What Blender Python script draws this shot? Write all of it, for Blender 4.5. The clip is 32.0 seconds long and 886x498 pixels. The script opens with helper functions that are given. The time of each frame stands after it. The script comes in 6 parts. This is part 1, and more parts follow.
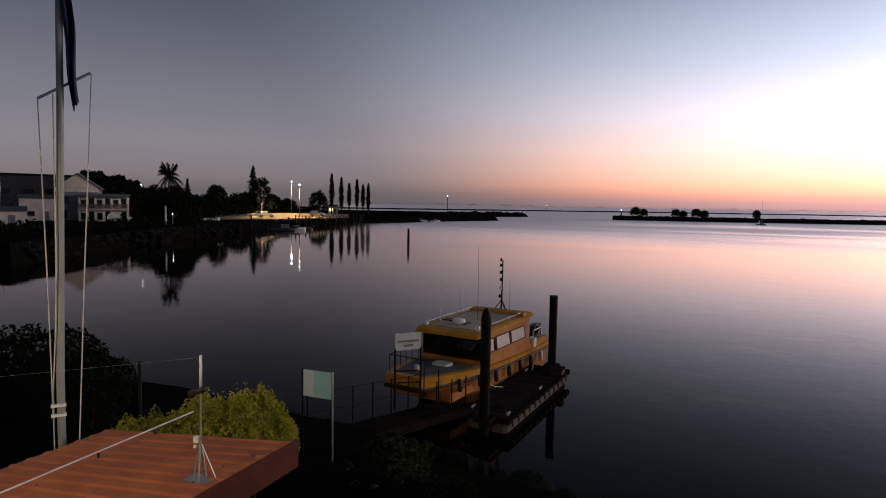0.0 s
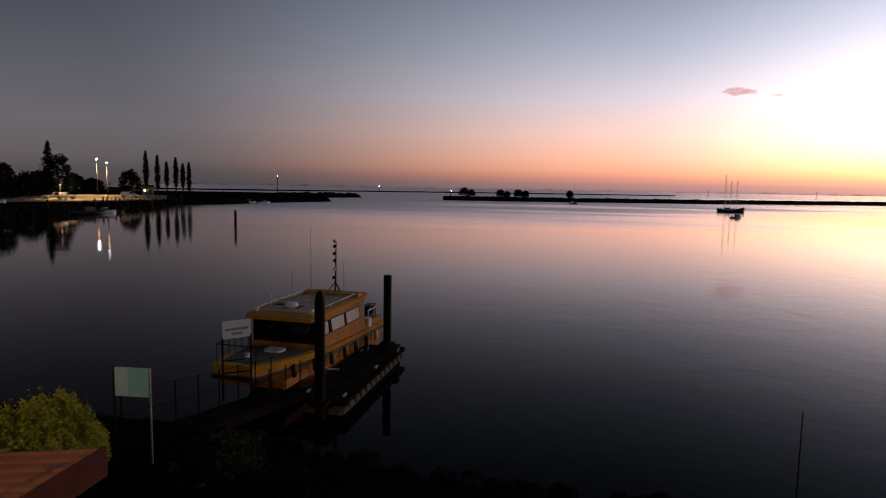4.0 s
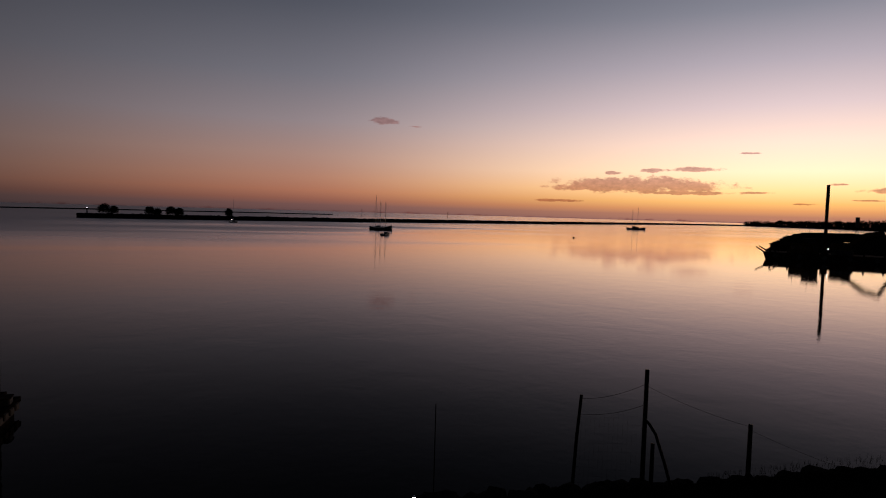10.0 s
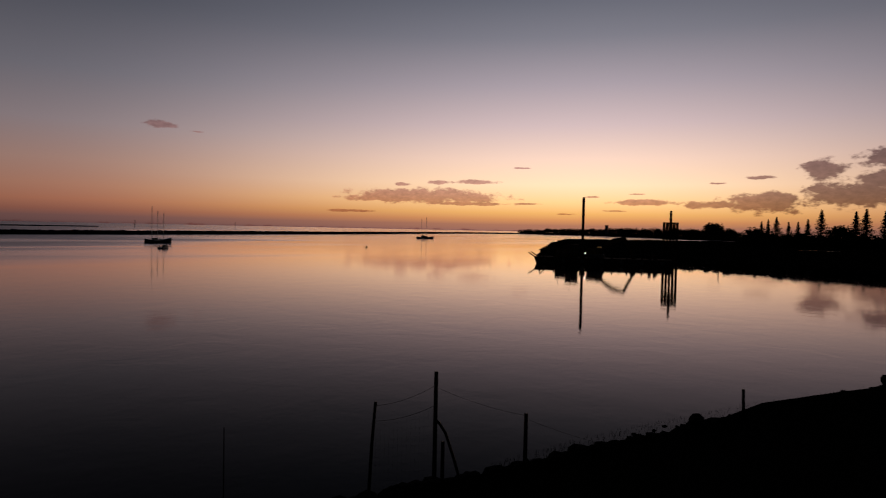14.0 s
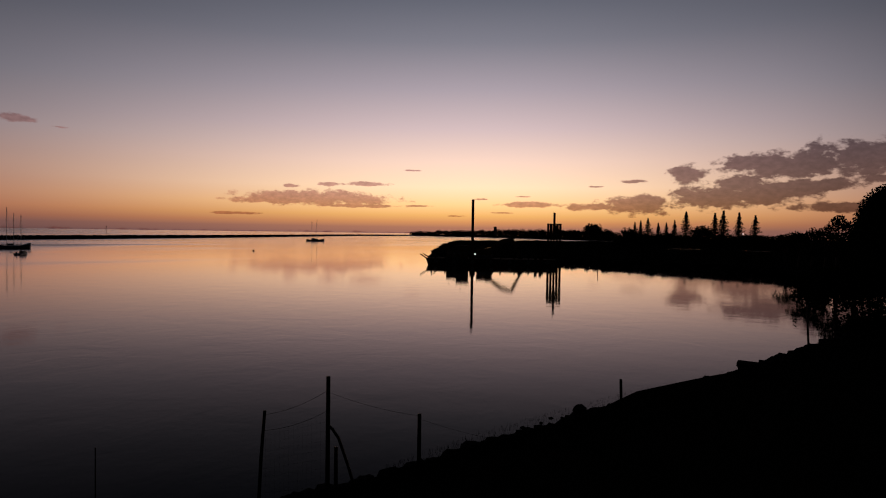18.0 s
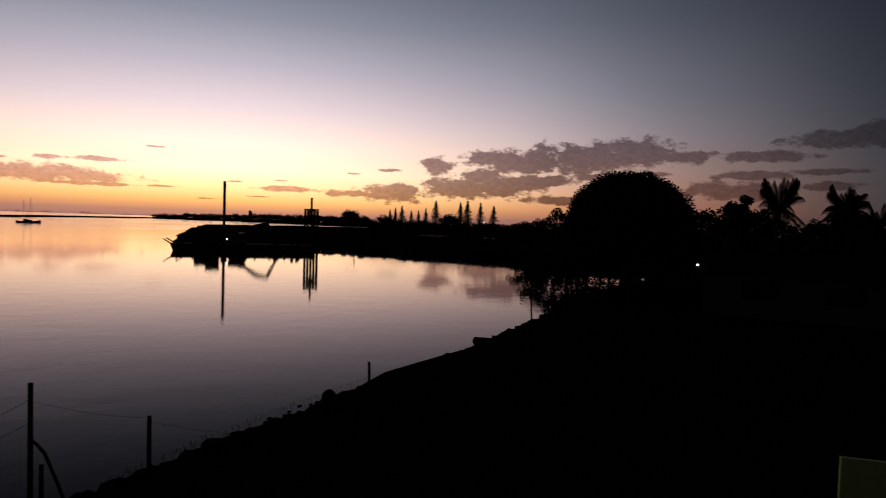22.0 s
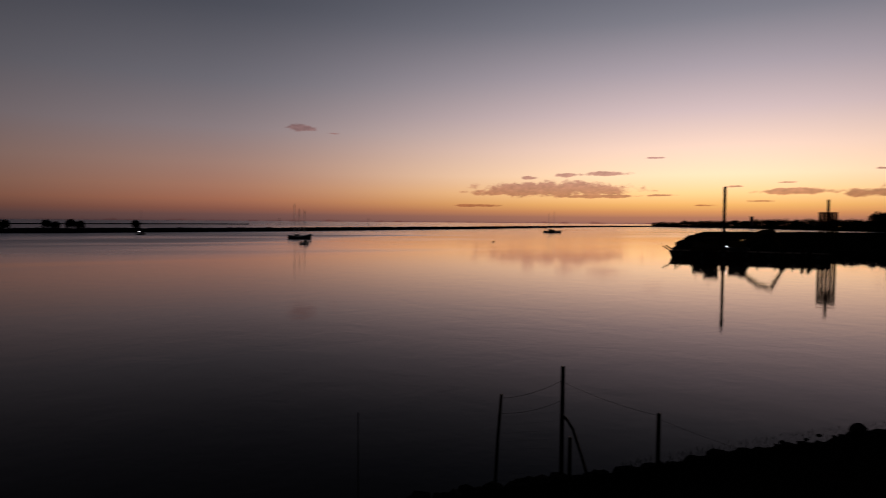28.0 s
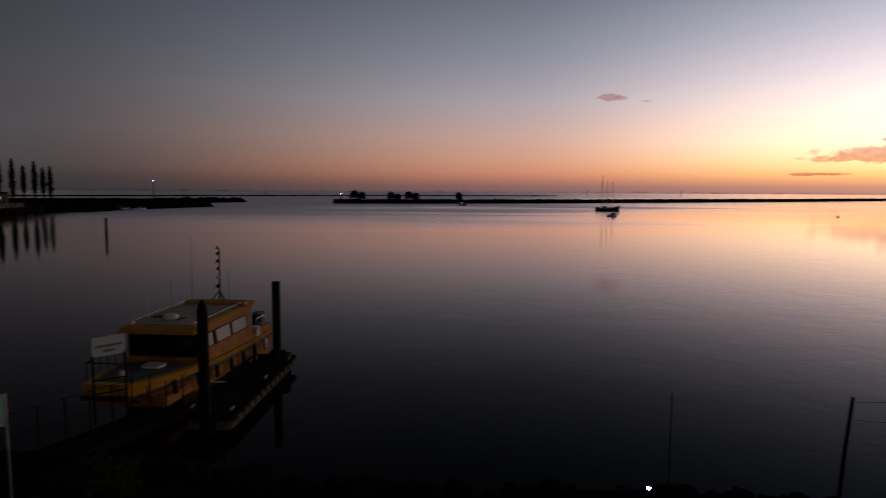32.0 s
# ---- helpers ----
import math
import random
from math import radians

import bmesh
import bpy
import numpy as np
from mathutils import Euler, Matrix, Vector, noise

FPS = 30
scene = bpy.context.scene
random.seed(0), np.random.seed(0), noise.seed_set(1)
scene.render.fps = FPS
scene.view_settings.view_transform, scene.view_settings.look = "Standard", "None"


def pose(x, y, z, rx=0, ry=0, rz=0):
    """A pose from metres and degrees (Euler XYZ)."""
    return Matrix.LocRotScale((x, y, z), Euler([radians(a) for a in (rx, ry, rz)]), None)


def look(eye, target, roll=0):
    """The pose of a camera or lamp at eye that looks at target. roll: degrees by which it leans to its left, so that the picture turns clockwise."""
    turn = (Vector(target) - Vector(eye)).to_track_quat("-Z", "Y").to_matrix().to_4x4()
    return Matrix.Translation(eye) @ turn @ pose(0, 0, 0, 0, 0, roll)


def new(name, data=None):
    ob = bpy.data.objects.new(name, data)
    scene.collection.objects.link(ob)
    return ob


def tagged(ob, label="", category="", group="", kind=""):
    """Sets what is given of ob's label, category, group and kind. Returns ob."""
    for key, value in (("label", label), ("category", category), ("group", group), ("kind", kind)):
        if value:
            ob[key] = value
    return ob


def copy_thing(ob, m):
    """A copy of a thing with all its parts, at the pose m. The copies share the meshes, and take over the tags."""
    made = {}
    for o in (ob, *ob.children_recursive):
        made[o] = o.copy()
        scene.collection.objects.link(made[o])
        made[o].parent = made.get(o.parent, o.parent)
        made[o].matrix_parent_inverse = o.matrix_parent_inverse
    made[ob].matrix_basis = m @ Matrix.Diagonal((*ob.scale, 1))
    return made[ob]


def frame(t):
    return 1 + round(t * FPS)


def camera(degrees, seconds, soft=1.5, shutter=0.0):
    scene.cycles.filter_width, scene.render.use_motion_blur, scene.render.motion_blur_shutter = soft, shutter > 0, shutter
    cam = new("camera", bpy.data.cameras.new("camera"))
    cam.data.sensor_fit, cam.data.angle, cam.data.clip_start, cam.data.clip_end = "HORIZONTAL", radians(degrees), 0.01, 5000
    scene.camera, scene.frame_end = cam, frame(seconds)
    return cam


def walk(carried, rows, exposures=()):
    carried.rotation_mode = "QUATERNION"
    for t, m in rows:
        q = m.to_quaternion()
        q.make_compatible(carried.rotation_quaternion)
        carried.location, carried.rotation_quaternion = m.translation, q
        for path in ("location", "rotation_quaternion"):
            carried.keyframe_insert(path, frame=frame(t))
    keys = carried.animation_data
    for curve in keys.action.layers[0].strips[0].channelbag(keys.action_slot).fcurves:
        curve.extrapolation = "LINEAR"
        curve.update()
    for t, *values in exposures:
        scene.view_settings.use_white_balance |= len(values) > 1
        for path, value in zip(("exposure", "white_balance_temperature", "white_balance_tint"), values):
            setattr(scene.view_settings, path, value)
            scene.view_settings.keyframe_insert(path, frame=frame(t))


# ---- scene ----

# the camera: held at arm's length by somebody who turns on the spot
EYE_HEIGHT = 7.0
ARM = 0.378
cam = camera(71.25, 32.0, soft=1.0, shutter=0.6)
# seconds, heading, tilt, lean, and the sway of the arm in metres
TURNS = [
    (0, 22.86, -4.16, -0.97, 0.067, -0.055, -0.011), (0.5, 23.19, -4.22, -0.57, 0.094, -0.038, -0.012),
    (1, 22.70, -4.43, -0.59, 0.100, -0.022, -0.019), (1.5, 20.45, -4.13, -0.46, 0.099, -0.002, -0.026),
    (2, 19.06, -4.91, -1.14, 0.084, 0.007, -0.031), (2.5, 16.00, -6.81, -1.01, 0.048, 0.012, -0.023),
    (3, 12.34, -6.37, -1.07, 0.010, 0.043, -0.028), (3.5, 9.70, -6.09, -1.10, -0.008, 0.034, -0.026),
    (5.5, -0.03, -4.29, -0.85, 0.001, 0.009, 0.007), (6, -3.41, -4.69, -1.05, 0.017, -0.019, 0.008),
    (6.5, -5.69, -4.78, -0.95, 0.015, 0.011, 0.011), (7, -7.64, -4.22, -0.87, 0.011, 0.064, 0.005),
    (7.5, -10.37, -4.21, -1.09, -0.009, 0.100, 0.008), (8, -13.18, -3.98, -1.32, -0.024, 0.075, -0.003),
    (8.5, -16.33, -4.17, -1.30, -0.035, 0.078, -0.002), (9, -20.20, -3.48, -1.49, -0.058, 0.058, 0.003),
    (9.5, -21.91, -3.62, -1.50, -0.049, 0.018, 0.010), (10, -23.06, -3.27, -1.64, -0.005, -0.002, 0.007),
    (10.5, -24.12, -3.24, -1.48, 0.027, -0.028, 0.001), (11, -26.00, -3.15, -1.59, 0.057, -0.050, 0.009),
    (11.5, -26.90, -3.32, -1.77, 0.075, -0.085, -0.001), (12, -31.17, -2.27, -1.41, 0.042, -0.055, 0.019),
    (12.5, -35.10, -2.26, -1.26, -0.002, -0.035, 0.041), (13, -37.81, -2.10, -1.33, -0.055, -0.022, 0.017),
    (13.5, -39.86, -2.13, -1.42, -0.070, -0.006, 0.013), (14, -42.07, -1.86, -1.18, -0.081, 0.016, 0.007),
    (14.5, -44.42, -1.72, -0.94, -0.086, 0.034, 0.004), (15, -46.80, -1.29, -0.99, -0.096, 0.054, 0.004),
    (15.5, -48.14, -1.15, -0.77, -0.107, 0.062, -0.001), (17.5, -51.40, -0.83, -0.76, -0.120, 0.060, -0.007),
    (18, -52.07, -1.50, -0.78, -0.123, 0.054, -0.001), (18.5, -52.85, -1.82, -1.00, -0.112, 0.046, 0.012),
    (19, -54.22, -1.79, -1.41, -0.076, 0.033, 0.026), (19.5, -57.10, -1.34, -1.67, -0.049, 0.025, 0.027),
    (20, -60.72, -1.03, -1.60, -0.016, 0.012, 0.019), (20.5, -64.28, -1.42, -1.72, 0.018, 0.007, 0.029),
    (21, -67.65, -1.63, -1.48, 0.032, 0.017, 0.011), (21.5, -70.80, -1.66, -1.42, 0.059, 0.025, 0.010),
    (22, -74.18, -2.33, -1.80, 0.055, 0.036, 0.011), (22.5, -76.08, -2.31, -1.65, 0.081, 0.030, 0.011),
    (23, -76.46, -2.06, -1.36, 0.058, 0.037, 0.003), (23.5, -74.50, -1.84, -1.31, 0.028, 0.063, 0.001),
    (24, -70.85, -2.18, -1.07, 0.071, 0.047, 0.029), (24.5, -66.27, -1.64, -0.89, 0.035, 0.026, 0.015),
    (25, -61.45, -2.12, -0.73, 0.024, 0.005, 0.015), (25.5, -56.05, -2.83, -0.83, 0.019, -0.019, 0.011),
    (27.5, -35.86, -2.30, -0.62, 0.014, -0.044, 0.005), (28, -30.37, -2.54, -0.47, 0.003, -0.063, -0.020),
    (28.5, -25.09, -3.01, -0.58, -0.005, -0.074, -0.022), (29, -20.76, -2.97, -0.88, -0.014, -0.104, -0.020),
    (29.5, -18.32, -2.87, -1.26, 0.012, -0.144, -0.033), (30, -13.98, -3.76, -0.68, 0.010, -0.111, -0.021),
    (30.5, -9.54, -4.17, 0.42, 0.001, -0.095, -0.025), (31, -7.55, -4.89, -0.38, -0.015, -0.074, -0.019),
    (31.5, -6.77, -4.74, -0.37, -0.023, -0.040, -0.038), (32, -2.52, -5.33, -0.32, -0.009, 0.008, -0.026),
]


def held(heading, tilt, lean, *sway):
    turn = pose(0, 0, 0, 90 + tilt, lean, heading)
    eye = Vector((0, 0, EYE_HEIGHT)) + turn.to_3x3() @ Vector((0, 0, -ARM)) + Vector(sway)
    return pose(eye.x, eye.y, eye.z, 90 + tilt, lean, heading)


EXPOSURES = [(0.0, 2.25, 5800, 7), (1.0, 2.25, 5800, 7), (2.0, 2.05, 5800, 7), (3.0, 1.82, 5800, 7), (3.5, 1.65, 5850, 7), (5.5, 0.85, 5900, 8), (6.5, 0.6, 5950, 9), (8.0, 0.32, 6050, 10), (9.0, 0.03, 6200, 13), (11.0, -0.22, 6300, 15),
             (13.0, -0.39, 6400, 16), (19.0, -0.37, 6350, 17), (21.0, -0.13, 6200, 15), (23.0, 0.22, 6000, 12), (25.0, -0.17, 6150, 14), (27.5, -0.38, 6400, 16), (29.0, -0.19, 6350, 15), (30.0, 0.05, 6250, 13), (31.0, 0.32, 6050, 10), (32.0, 0.55, 5950, 8)]
walk(cam, [(row[0], held(*row[1:])) for row in TURNS], EXPOSURES)

# ---- light ----
SUNSET = -55.0  # bearing of the afterglow; bearings count to the left of straight ahead


def on(bearing, distance, z=0.0):
    a = radians(bearing)
    return Vector((-math.sin(a) * distance, math.cos(a) * distance, z))


def by_eye(bearing, distance, z, heading):
    """The same, counted from where the camera is held while it faces that heading."""
    p = on(bearing, distance, z) + on(heading, ARM)
    return p


class Graph:
    """A short hand for node trees."""

    def __init__(self, tree):
        self.tree = tree
        tree.nodes.clear()

    def node(self, kind, inputs=None, **settings):
        n = self.tree.nodes.new(kind)
        for k, v in settings.items():
            setattr(n, k, v)
        for k, v in (inputs or {}).items():
            self.put(n.inputs[k], v)
        return n

    def put(self, socket, v):
        if isinstance(v, bpy.types.NodeSocket):
            self.tree.links.new(v, socket)
        else:
            socket.default_value = v

    def math(self, op, a, b=0.0, c=0.0):
        n = self.node("ShaderNodeMath", operation=op)
        for s, v in zip(n.inputs, (a, b, c)):
            self.put(s, v)
        return n.outputs[0]

    def span(self, x, a, b, lo=0.0, hi=1.0, smooth=False):
        n = self.node("ShaderNodeMapRange", {0: x, 1: a, 2: b, 3: lo, 4: hi})
        n.interpolation_type = "SMOOTHSTEP" if smooth else "LINEAR"
        return n.outputs[0]

    def ramp(self, x, stops):
        n = self.node("ShaderNodeValToRGB", {0: x})
        e = n.color_ramp.elements
        while len(e) < len(stops):
            e.new(0.5)
        for el, (p, c) in zip(e, stops):
            el.position, el.color = p, (*c, 1)
        return n.outputs[0]

    def mix(self, f, a, b, blend="MIX"):
        n = self.node("ShaderNodeMix", data_type="RGBA", blend_type=blend)
        for i, v in ((0, f), (6, a), (7, b)):
            if isinstance(v, tuple):
                v = (*v, 1) if len(v) == 3 else v
            self.put(n.inputs[i], v)
        return n.outputs[2]


def build_sky():
    world = bpy.data.worlds.new("dusk")
    scene.world = world
    world.use_nodes = True
    g = Graph(world.node_tree)
    d = g.node("ShaderNodeTexCoord").outputs["Generated"]
    d = g.node("ShaderNodeVectorMath", {0: d}, operation="NORMALIZE").outputs[0]
    s = g.node("ShaderNodeSeparateXYZ", {0: d})
    x, y, z = s.outputs
    up = g.math("MULTIPLY", g.math("ARCSINE", z), 57.29578)
    bearing = g.math("MULTIPLY", g.math("ARCTAN2", g.math("MULTIPLY", x, -1), y), 57.29578)
    # the glow reaches further over the open sea than over the land
    seaward = g.math("SUBTRACT", bearing, SUNSET)
    off = g.math("MAXIMUM", seaward, g.math("MULTIPLY", seaward, -1.12))
    h = g.math("SQRT", g.span(up, 0, 90))  # 0.1 is 0.9 degrees, 0.5 is 22.5 degrees

    def at(*stops):
        return [(math.sqrt(max(e, 0) / 90), c) for e, c in stops]

    glow = g.ramp(h, at((0, (.42, .19, .14)), (0.5, (.58, .25, .14)), (1.0, (.92, .40, .14)), (1.6, (1.20, .63, .18)), (2.6, (1.50, .92, .37)), (4.2, (1.54, 1.09, .66)),
                        (6.5, (1.30, .94, .71)), (9.5, (.88, .69, .655)), (13, (.54, .47, .50)), (17, (.275, .275, .312)), (22, (.120, .138, .172)), (31, (.040, .053, .073)), (50, (.013, .018, .028)), (90, (.008, .011, .018))))
    side = g.ramp(h, at((0, (.17, .088, .082)), (0.5, (.235, .112, .095)), (1.0, (.38, .145, .093)), (1.8, (.55, .217, .120)), (3, (.58, .276, .172)), (5, (.52, .313, .242)), (8, (.37, .30, .30)),
                        (12, (.218, .212, .236)), (18, (.101, .108, .131)), (25, (.042, .050, .066)), (40, (.013, .017, .026)), (90, (.008, .011, .018))))
    # away from the glow the sea side stays mauve, the land side turns blue
    seaside = g.ramp(h, at((0, (.026, .0225, .0225)), (1, (.034, .0275, .0265)), (2.2, (.050, .0395, .038)), (5, (.056, .0475, .0485)), (9, (.043, .0400, .0440)), (15, (.0245, .0243, .0290)),
                           (22, (.0115, .0127, .0168)), (40, (.006, .007, .010)), (90, (.006, .007, .010))))
    landside = g.ramp(h, at((0, (.030, .0245, .023)), (2, (.038, .0350, .0365)), (5, (.038, .0390, .0430)), (9, (.0300, .0328, .0392)), (15, (.0190, .0215, .0285)),
                            (22, (.0125, .0150, .0215)), (40, (.006, .0078, .0115)), (90, (.006, .007, .010))))
    far = g.mix(g.span(seaward, -20, 20), landside, seaside)
    sky = g.mix(g.span(off, 0, 47, smooth=True), glow, side)
    sky = g.mix(g.span(off, 27, g.math("ADD", g.span(seaward, -20, 20, 66, 86), g.math("MULTIPLY", up, g.span(seaward, -20, 20, 0.0, 0.8))), smooth=True), sky, far)

    # clouds, each a soft lens with a ragged edge
    place = g.node("ShaderNodeCombineXYZ", {0: bearing, 1: up, 2: 0.0}).outputs[0]
    stretched = g.node("ShaderNodeVectorMath", {0: place, 1: (0.62, 1.15, 1)}, operation="MULTIPLY").outputs[0]
    rag = g.node("ShaderNodeTexNoise", {"Vector": stretched, "Scale": 1.0, "Detail": 6.0, "Roughness": 0.52}, noise_dimensions="2D").outputs[0]
    rag = g.math("MULTIPLY", g.math("SUBTRACT", rag, 0.46), 1.5)
    frayed = g.node("ShaderNodeTexNoise", {"Vector": stretched, "Scale": 4.2, "Detail": 3.0, "Roughness": 0.55}, noise_dimensions="2D").outputs[0]
    rag = g.math("ADD", rag, g.math("MULTIPLY", g.math("SUBTRACT", frayed, 0.5), 0.5))
    body = [g.math("MULTIPLY", z, -100.0)]

    def cloud(b, e, rb, re, full=1.0):
        m = g.node("ShaderNodeVectorMath", {0: place, 1: (b, e, 0)}, operation="SUBTRACT").outputs[0]
        m = g.node("ShaderNodeVectorMath", {0: m, 1: (0.86 / rb, 0.86 / re, 0)}, operation="MULTIPLY").outputs[0]
        r = g.node("ShaderNodeVectorMath", {0: m}, operation="LENGTH").outputs["Value"]
        body[0] = g.math("MAXIMUM", body[0], g.math("SUBTRACT", full, r))

    cloud(-17.5, 8.25, 1.9, 0.34, 0.78)
    cloud(-20.3, 7.85, 1.2, 0.14, 0.5)
    cloud(-40.5, 3.05, 6.23, 0.62)
    cloud(-36.9, 2.73, 4.17, 0.31)
    cloud(-43.7, 2.94, 3.61, 0.47)
    cloud(-44.4, 2.38, 3.60, 0.16)
    cloud(-41.8, 4.31, 1.45, 0.21, 0.8)
    cloud(-45.1, 4.35, 1.69, 0.21)
    cloud(-38.2, 4.05, 0.68, 0.16)
    cloud(-49.6, 2.44, 1.60, 0.10, 0.8)
    cloud(-33.2, 1.51, 1.97, 0.13)
    cloud(-52.9, 1.56, 1.07, 0.10, 0.8)
    cloud(-55.8, 3.13, 1.04, 0.12, 0.7)
    cloud(-60.1, 2.67, 2.84, 0.26)
    cloud(-65.7, 2.47, 2.26, 0.31)
    cloud(-49.1, 5.69, 1.0, 0.10, 0.72)
    cloud(-101.5, 6.29, 3.21, 0.48)
    cloud(-106.4, 7.54, 3.43, 0.69)
    cloud(-109.4, 7.66, 2.75, 0.95)
    cloud(-100.5, 4.77, 3.26, 0.36)
    cloud(-106.3, 3.89, 2.21, 0.35)
    cloud(-99.0, 3.51, 3.90, 0.75)
    cloud(-105.7, 5.03, 2.97, 0.23)
    cloud(-86.7, 6.18, 4.9, 1.35)
    cloud(-81.4, 5.85, 4.4, 1.15)
    cloud(-78.2, 6.1, 2.2, 0.7)
    cloud(-91.2, 6.75, 3.4, 1.25)
    cloud(-95.5, 6.35, 2.6, 0.5)
    cloud(-75.7, 3.34, 3.5, 0.95)
    cloud(-79.8, 3.67, 3.5, 1.05)
    cloud(-77.6, 4.4, 1.8, 0.8)
    cloud(-73.6, 5.26, 1.7, 0.72)
    cloud(-69.5, 2.69, 3.1, 0.85)
    cloud(-82.9, 4.2, 3.3, 0.55)
    cloud(-85.5, 2.46, 4.0, 0.42)
    cloud(-87.5, 4.6, 2.4, 0.4, 0.85)
    cloud(-69.3, 4.75, 1.2, 0.18, 0.68)
    cloud(-66.0, 4.3, 1.0, 0.12, 0.66)
    cloud(-59.5, 3.4, 1.2, 0.12, 0.68)
    cloud(-57.5, 1.9, 1.0, 0.09, 0.72)
    cloud(-92.5, 4.9, 2.2, 0.3, 0.85)

    thick = g.span(g.math("ADD", body[0], rag), 0.0, 0.42, smooth=True)
    thick = g.math("MULTIPLY", thick, g.span(body[0], -0.55, -0.1, smooth=True))
    # lit from below near the glow, dull beside it, faint and grey towards the land
    shade = g.ramp(g.span(bearing, -112, 0), [(0.0, (.52, .46, .47)), (0.16, (.36, .31, .33)), (0.25, (.185, .150, .175)), (0.35, (.25, .188, .215)), (0.46, (.50, .35, .40)), (0.66, (.50, .36, .42)), (0.80, (.74, .52, .50)), (1.0, (.8, .6, .58))])
    puff = g.node("ShaderNodeTexNoise", {"Vector": stretched, "Scale": 2.6, "Detail": 5.0, "Roughness": 0.6}, noise_dimensions="2D").outputs[0]
    v = g.span(puff, 0.3, 0.7, 0.85, 1.18)
    shade = g.mix(1.0, shade, g.node("ShaderNodeCombineColor", {0: v, 1: v, 2: v}).outputs[0], "MULTIPLY")
    sky = g.mix(g.math("MULTIPLY", thick, 0.92), sky, g.mix(1.0, sky, shade, "MULTIPLY"))
    # below the horizon: the dark of the sea
    sky = g.mix(g.span(up, -0.6, -0.2), (.02, .016, .016), sky)
    bg = g.node("ShaderNodeBackground", {0: sky, 1: 1.0})
    g.tree.links.new(bg.outputs[0], g.node("ShaderNodeOutputWorld").inputs[0])


build_sky()


def lamp(name, kind, m, energy, colour, **settings):
    data = bpy.data.lights.new(name, kind)
    data.energy, data.color = energy, colour
    for k, v in settings.items():
        setattr(data, k, v)
    ob = new(name, data)
    ob.matrix_world = m
    return ob


# unseen floodlight under the veranda, behind the camera's place
lamp("veranda_floodlight", "SPOT", look((-5.6, -2.2, 8.4), (-6.2, 6.2, 4.1)), 265, (1.0, 0.70, 0.38), spot_size=radians(52), spot_blend=0.8, shadow_soft_size=0.12)
# fill lamp added over the bank, where no lamp stands, to brighten the boat
lamp("yard_floodlight", "SPOT", look((30.0, 4.4, 8.2), (-7.4, 21.8, 1.7)), 640, (1.0, 0.52, 0.23), spot_size=radians(17), spot_blend=0.9, shadow_soft_size=0.2)

# ---- materials ----
def material(name, colour, rough=0.7, metal=0.0, vary=0.25, scale=3.0, fine=30.0, bump=0.2, depth=0.01, tint=None, emit=None, power=0.0, spec=0.5, stretch=(1, 1, 1), per_object=0.0):
    """A worn surface: colour varied at a coarse and a fine scale, with relief."""
    m = bpy.data.materials.new(name)
    m.use_nodes = True
    g = Graph(m.node_tree)
    p = g.node("ShaderNodeTexCoord").outputs["Object"]
    p = g.node("ShaderNodeVectorMath", {0: p, 1: stretch}, operation="MULTIPLY").outputs[0]
    a = g.node("ShaderNodeTexNoise", {"Vector": p, "Scale": scale, "Detail": 4.0}).outputs[0]
    b = g.node("ShaderNodeTexNoise", {"Vector": p, "Scale": fine, "Detail": 3.0, "Roughness": 0.7}).outputs[0]
    tint = tint or tuple(c * 0.55 for c in colour)
    f = g.span(a, 0.35, 0.7)
    c = g.mix(g.math("MULTIPLY", f, min(1.0, vary * 2.4)), colour, tint)
    c = g.mix(vary, c, g.mix(1.0, c, g.ramp(b, [(0.3, (.45, .45, .45)), (0.7, (1.4, 1.4, 1.4))]), "MULTIPLY"))
    if per_object:
        r = g.node("ShaderNodeObjectInfo").outputs["Random"]
        v = g.span(r, 0, 1, 1 - per_object, 1 + per_object)
        c = g.mix(1.0, c, g.node("ShaderNodeCombineColor", {0: v, 1: v, 2: v}).outputs[0], "MULTIPLY")
    r = g.span(b, 0.2, 0.8, max(0.02, rough - 0.12), min(1.0, rough + 0.12))
    n = g.node("ShaderNodeBump", {"Strength": bump, "Distance": depth, "Height": g.math("ADD", a, b)}).outputs[0]
    s = g.node("ShaderNodeBsdfPrincipled", {"Base Color": c, "Roughness": r, "Metallic": metal, "Normal": n, "Specular IOR Level": spec})
    if emit:
        s.inputs["Emission Color"].default_value = (*emit, 1)
        s.inputs["Emission Strength"].default_value = power
    g.tree.links.new(s.outputs[0], g.node("ShaderNodeOutputMaterial").inputs[0])
    return m


def leaf_material(name, colour, other):
    m = bpy.data.materials.new(name)
    m.use_nodes = True
    g = Graph(m.node_tree)
    r = g.node("ShaderNodeNewGeometry").outputs["Random Per Island"]
    p = g.node("ShaderNodeTexCoord").outputs["Object"]
    a = g.node("ShaderNodeTexNoise", {"Vector": p, "Scale": 1.1, "Detail": 2.0}).outputs[0]
    c = g.mix(g.math("ADD", g.math("MULTIPLY", r, 0.6), g.math("MULTIPLY", g.span(a, .35, .65), 0.4)), colour, other)
    s = g.node("ShaderNodeBsdfPrincipled", {"Base Color": c, "Roughness": 0.65, "Specular IOR Level": 0.0})
    g.tree.links.new(s.outputs[0], g.node("ShaderNodeOutputMaterial").inputs[0])
    return m


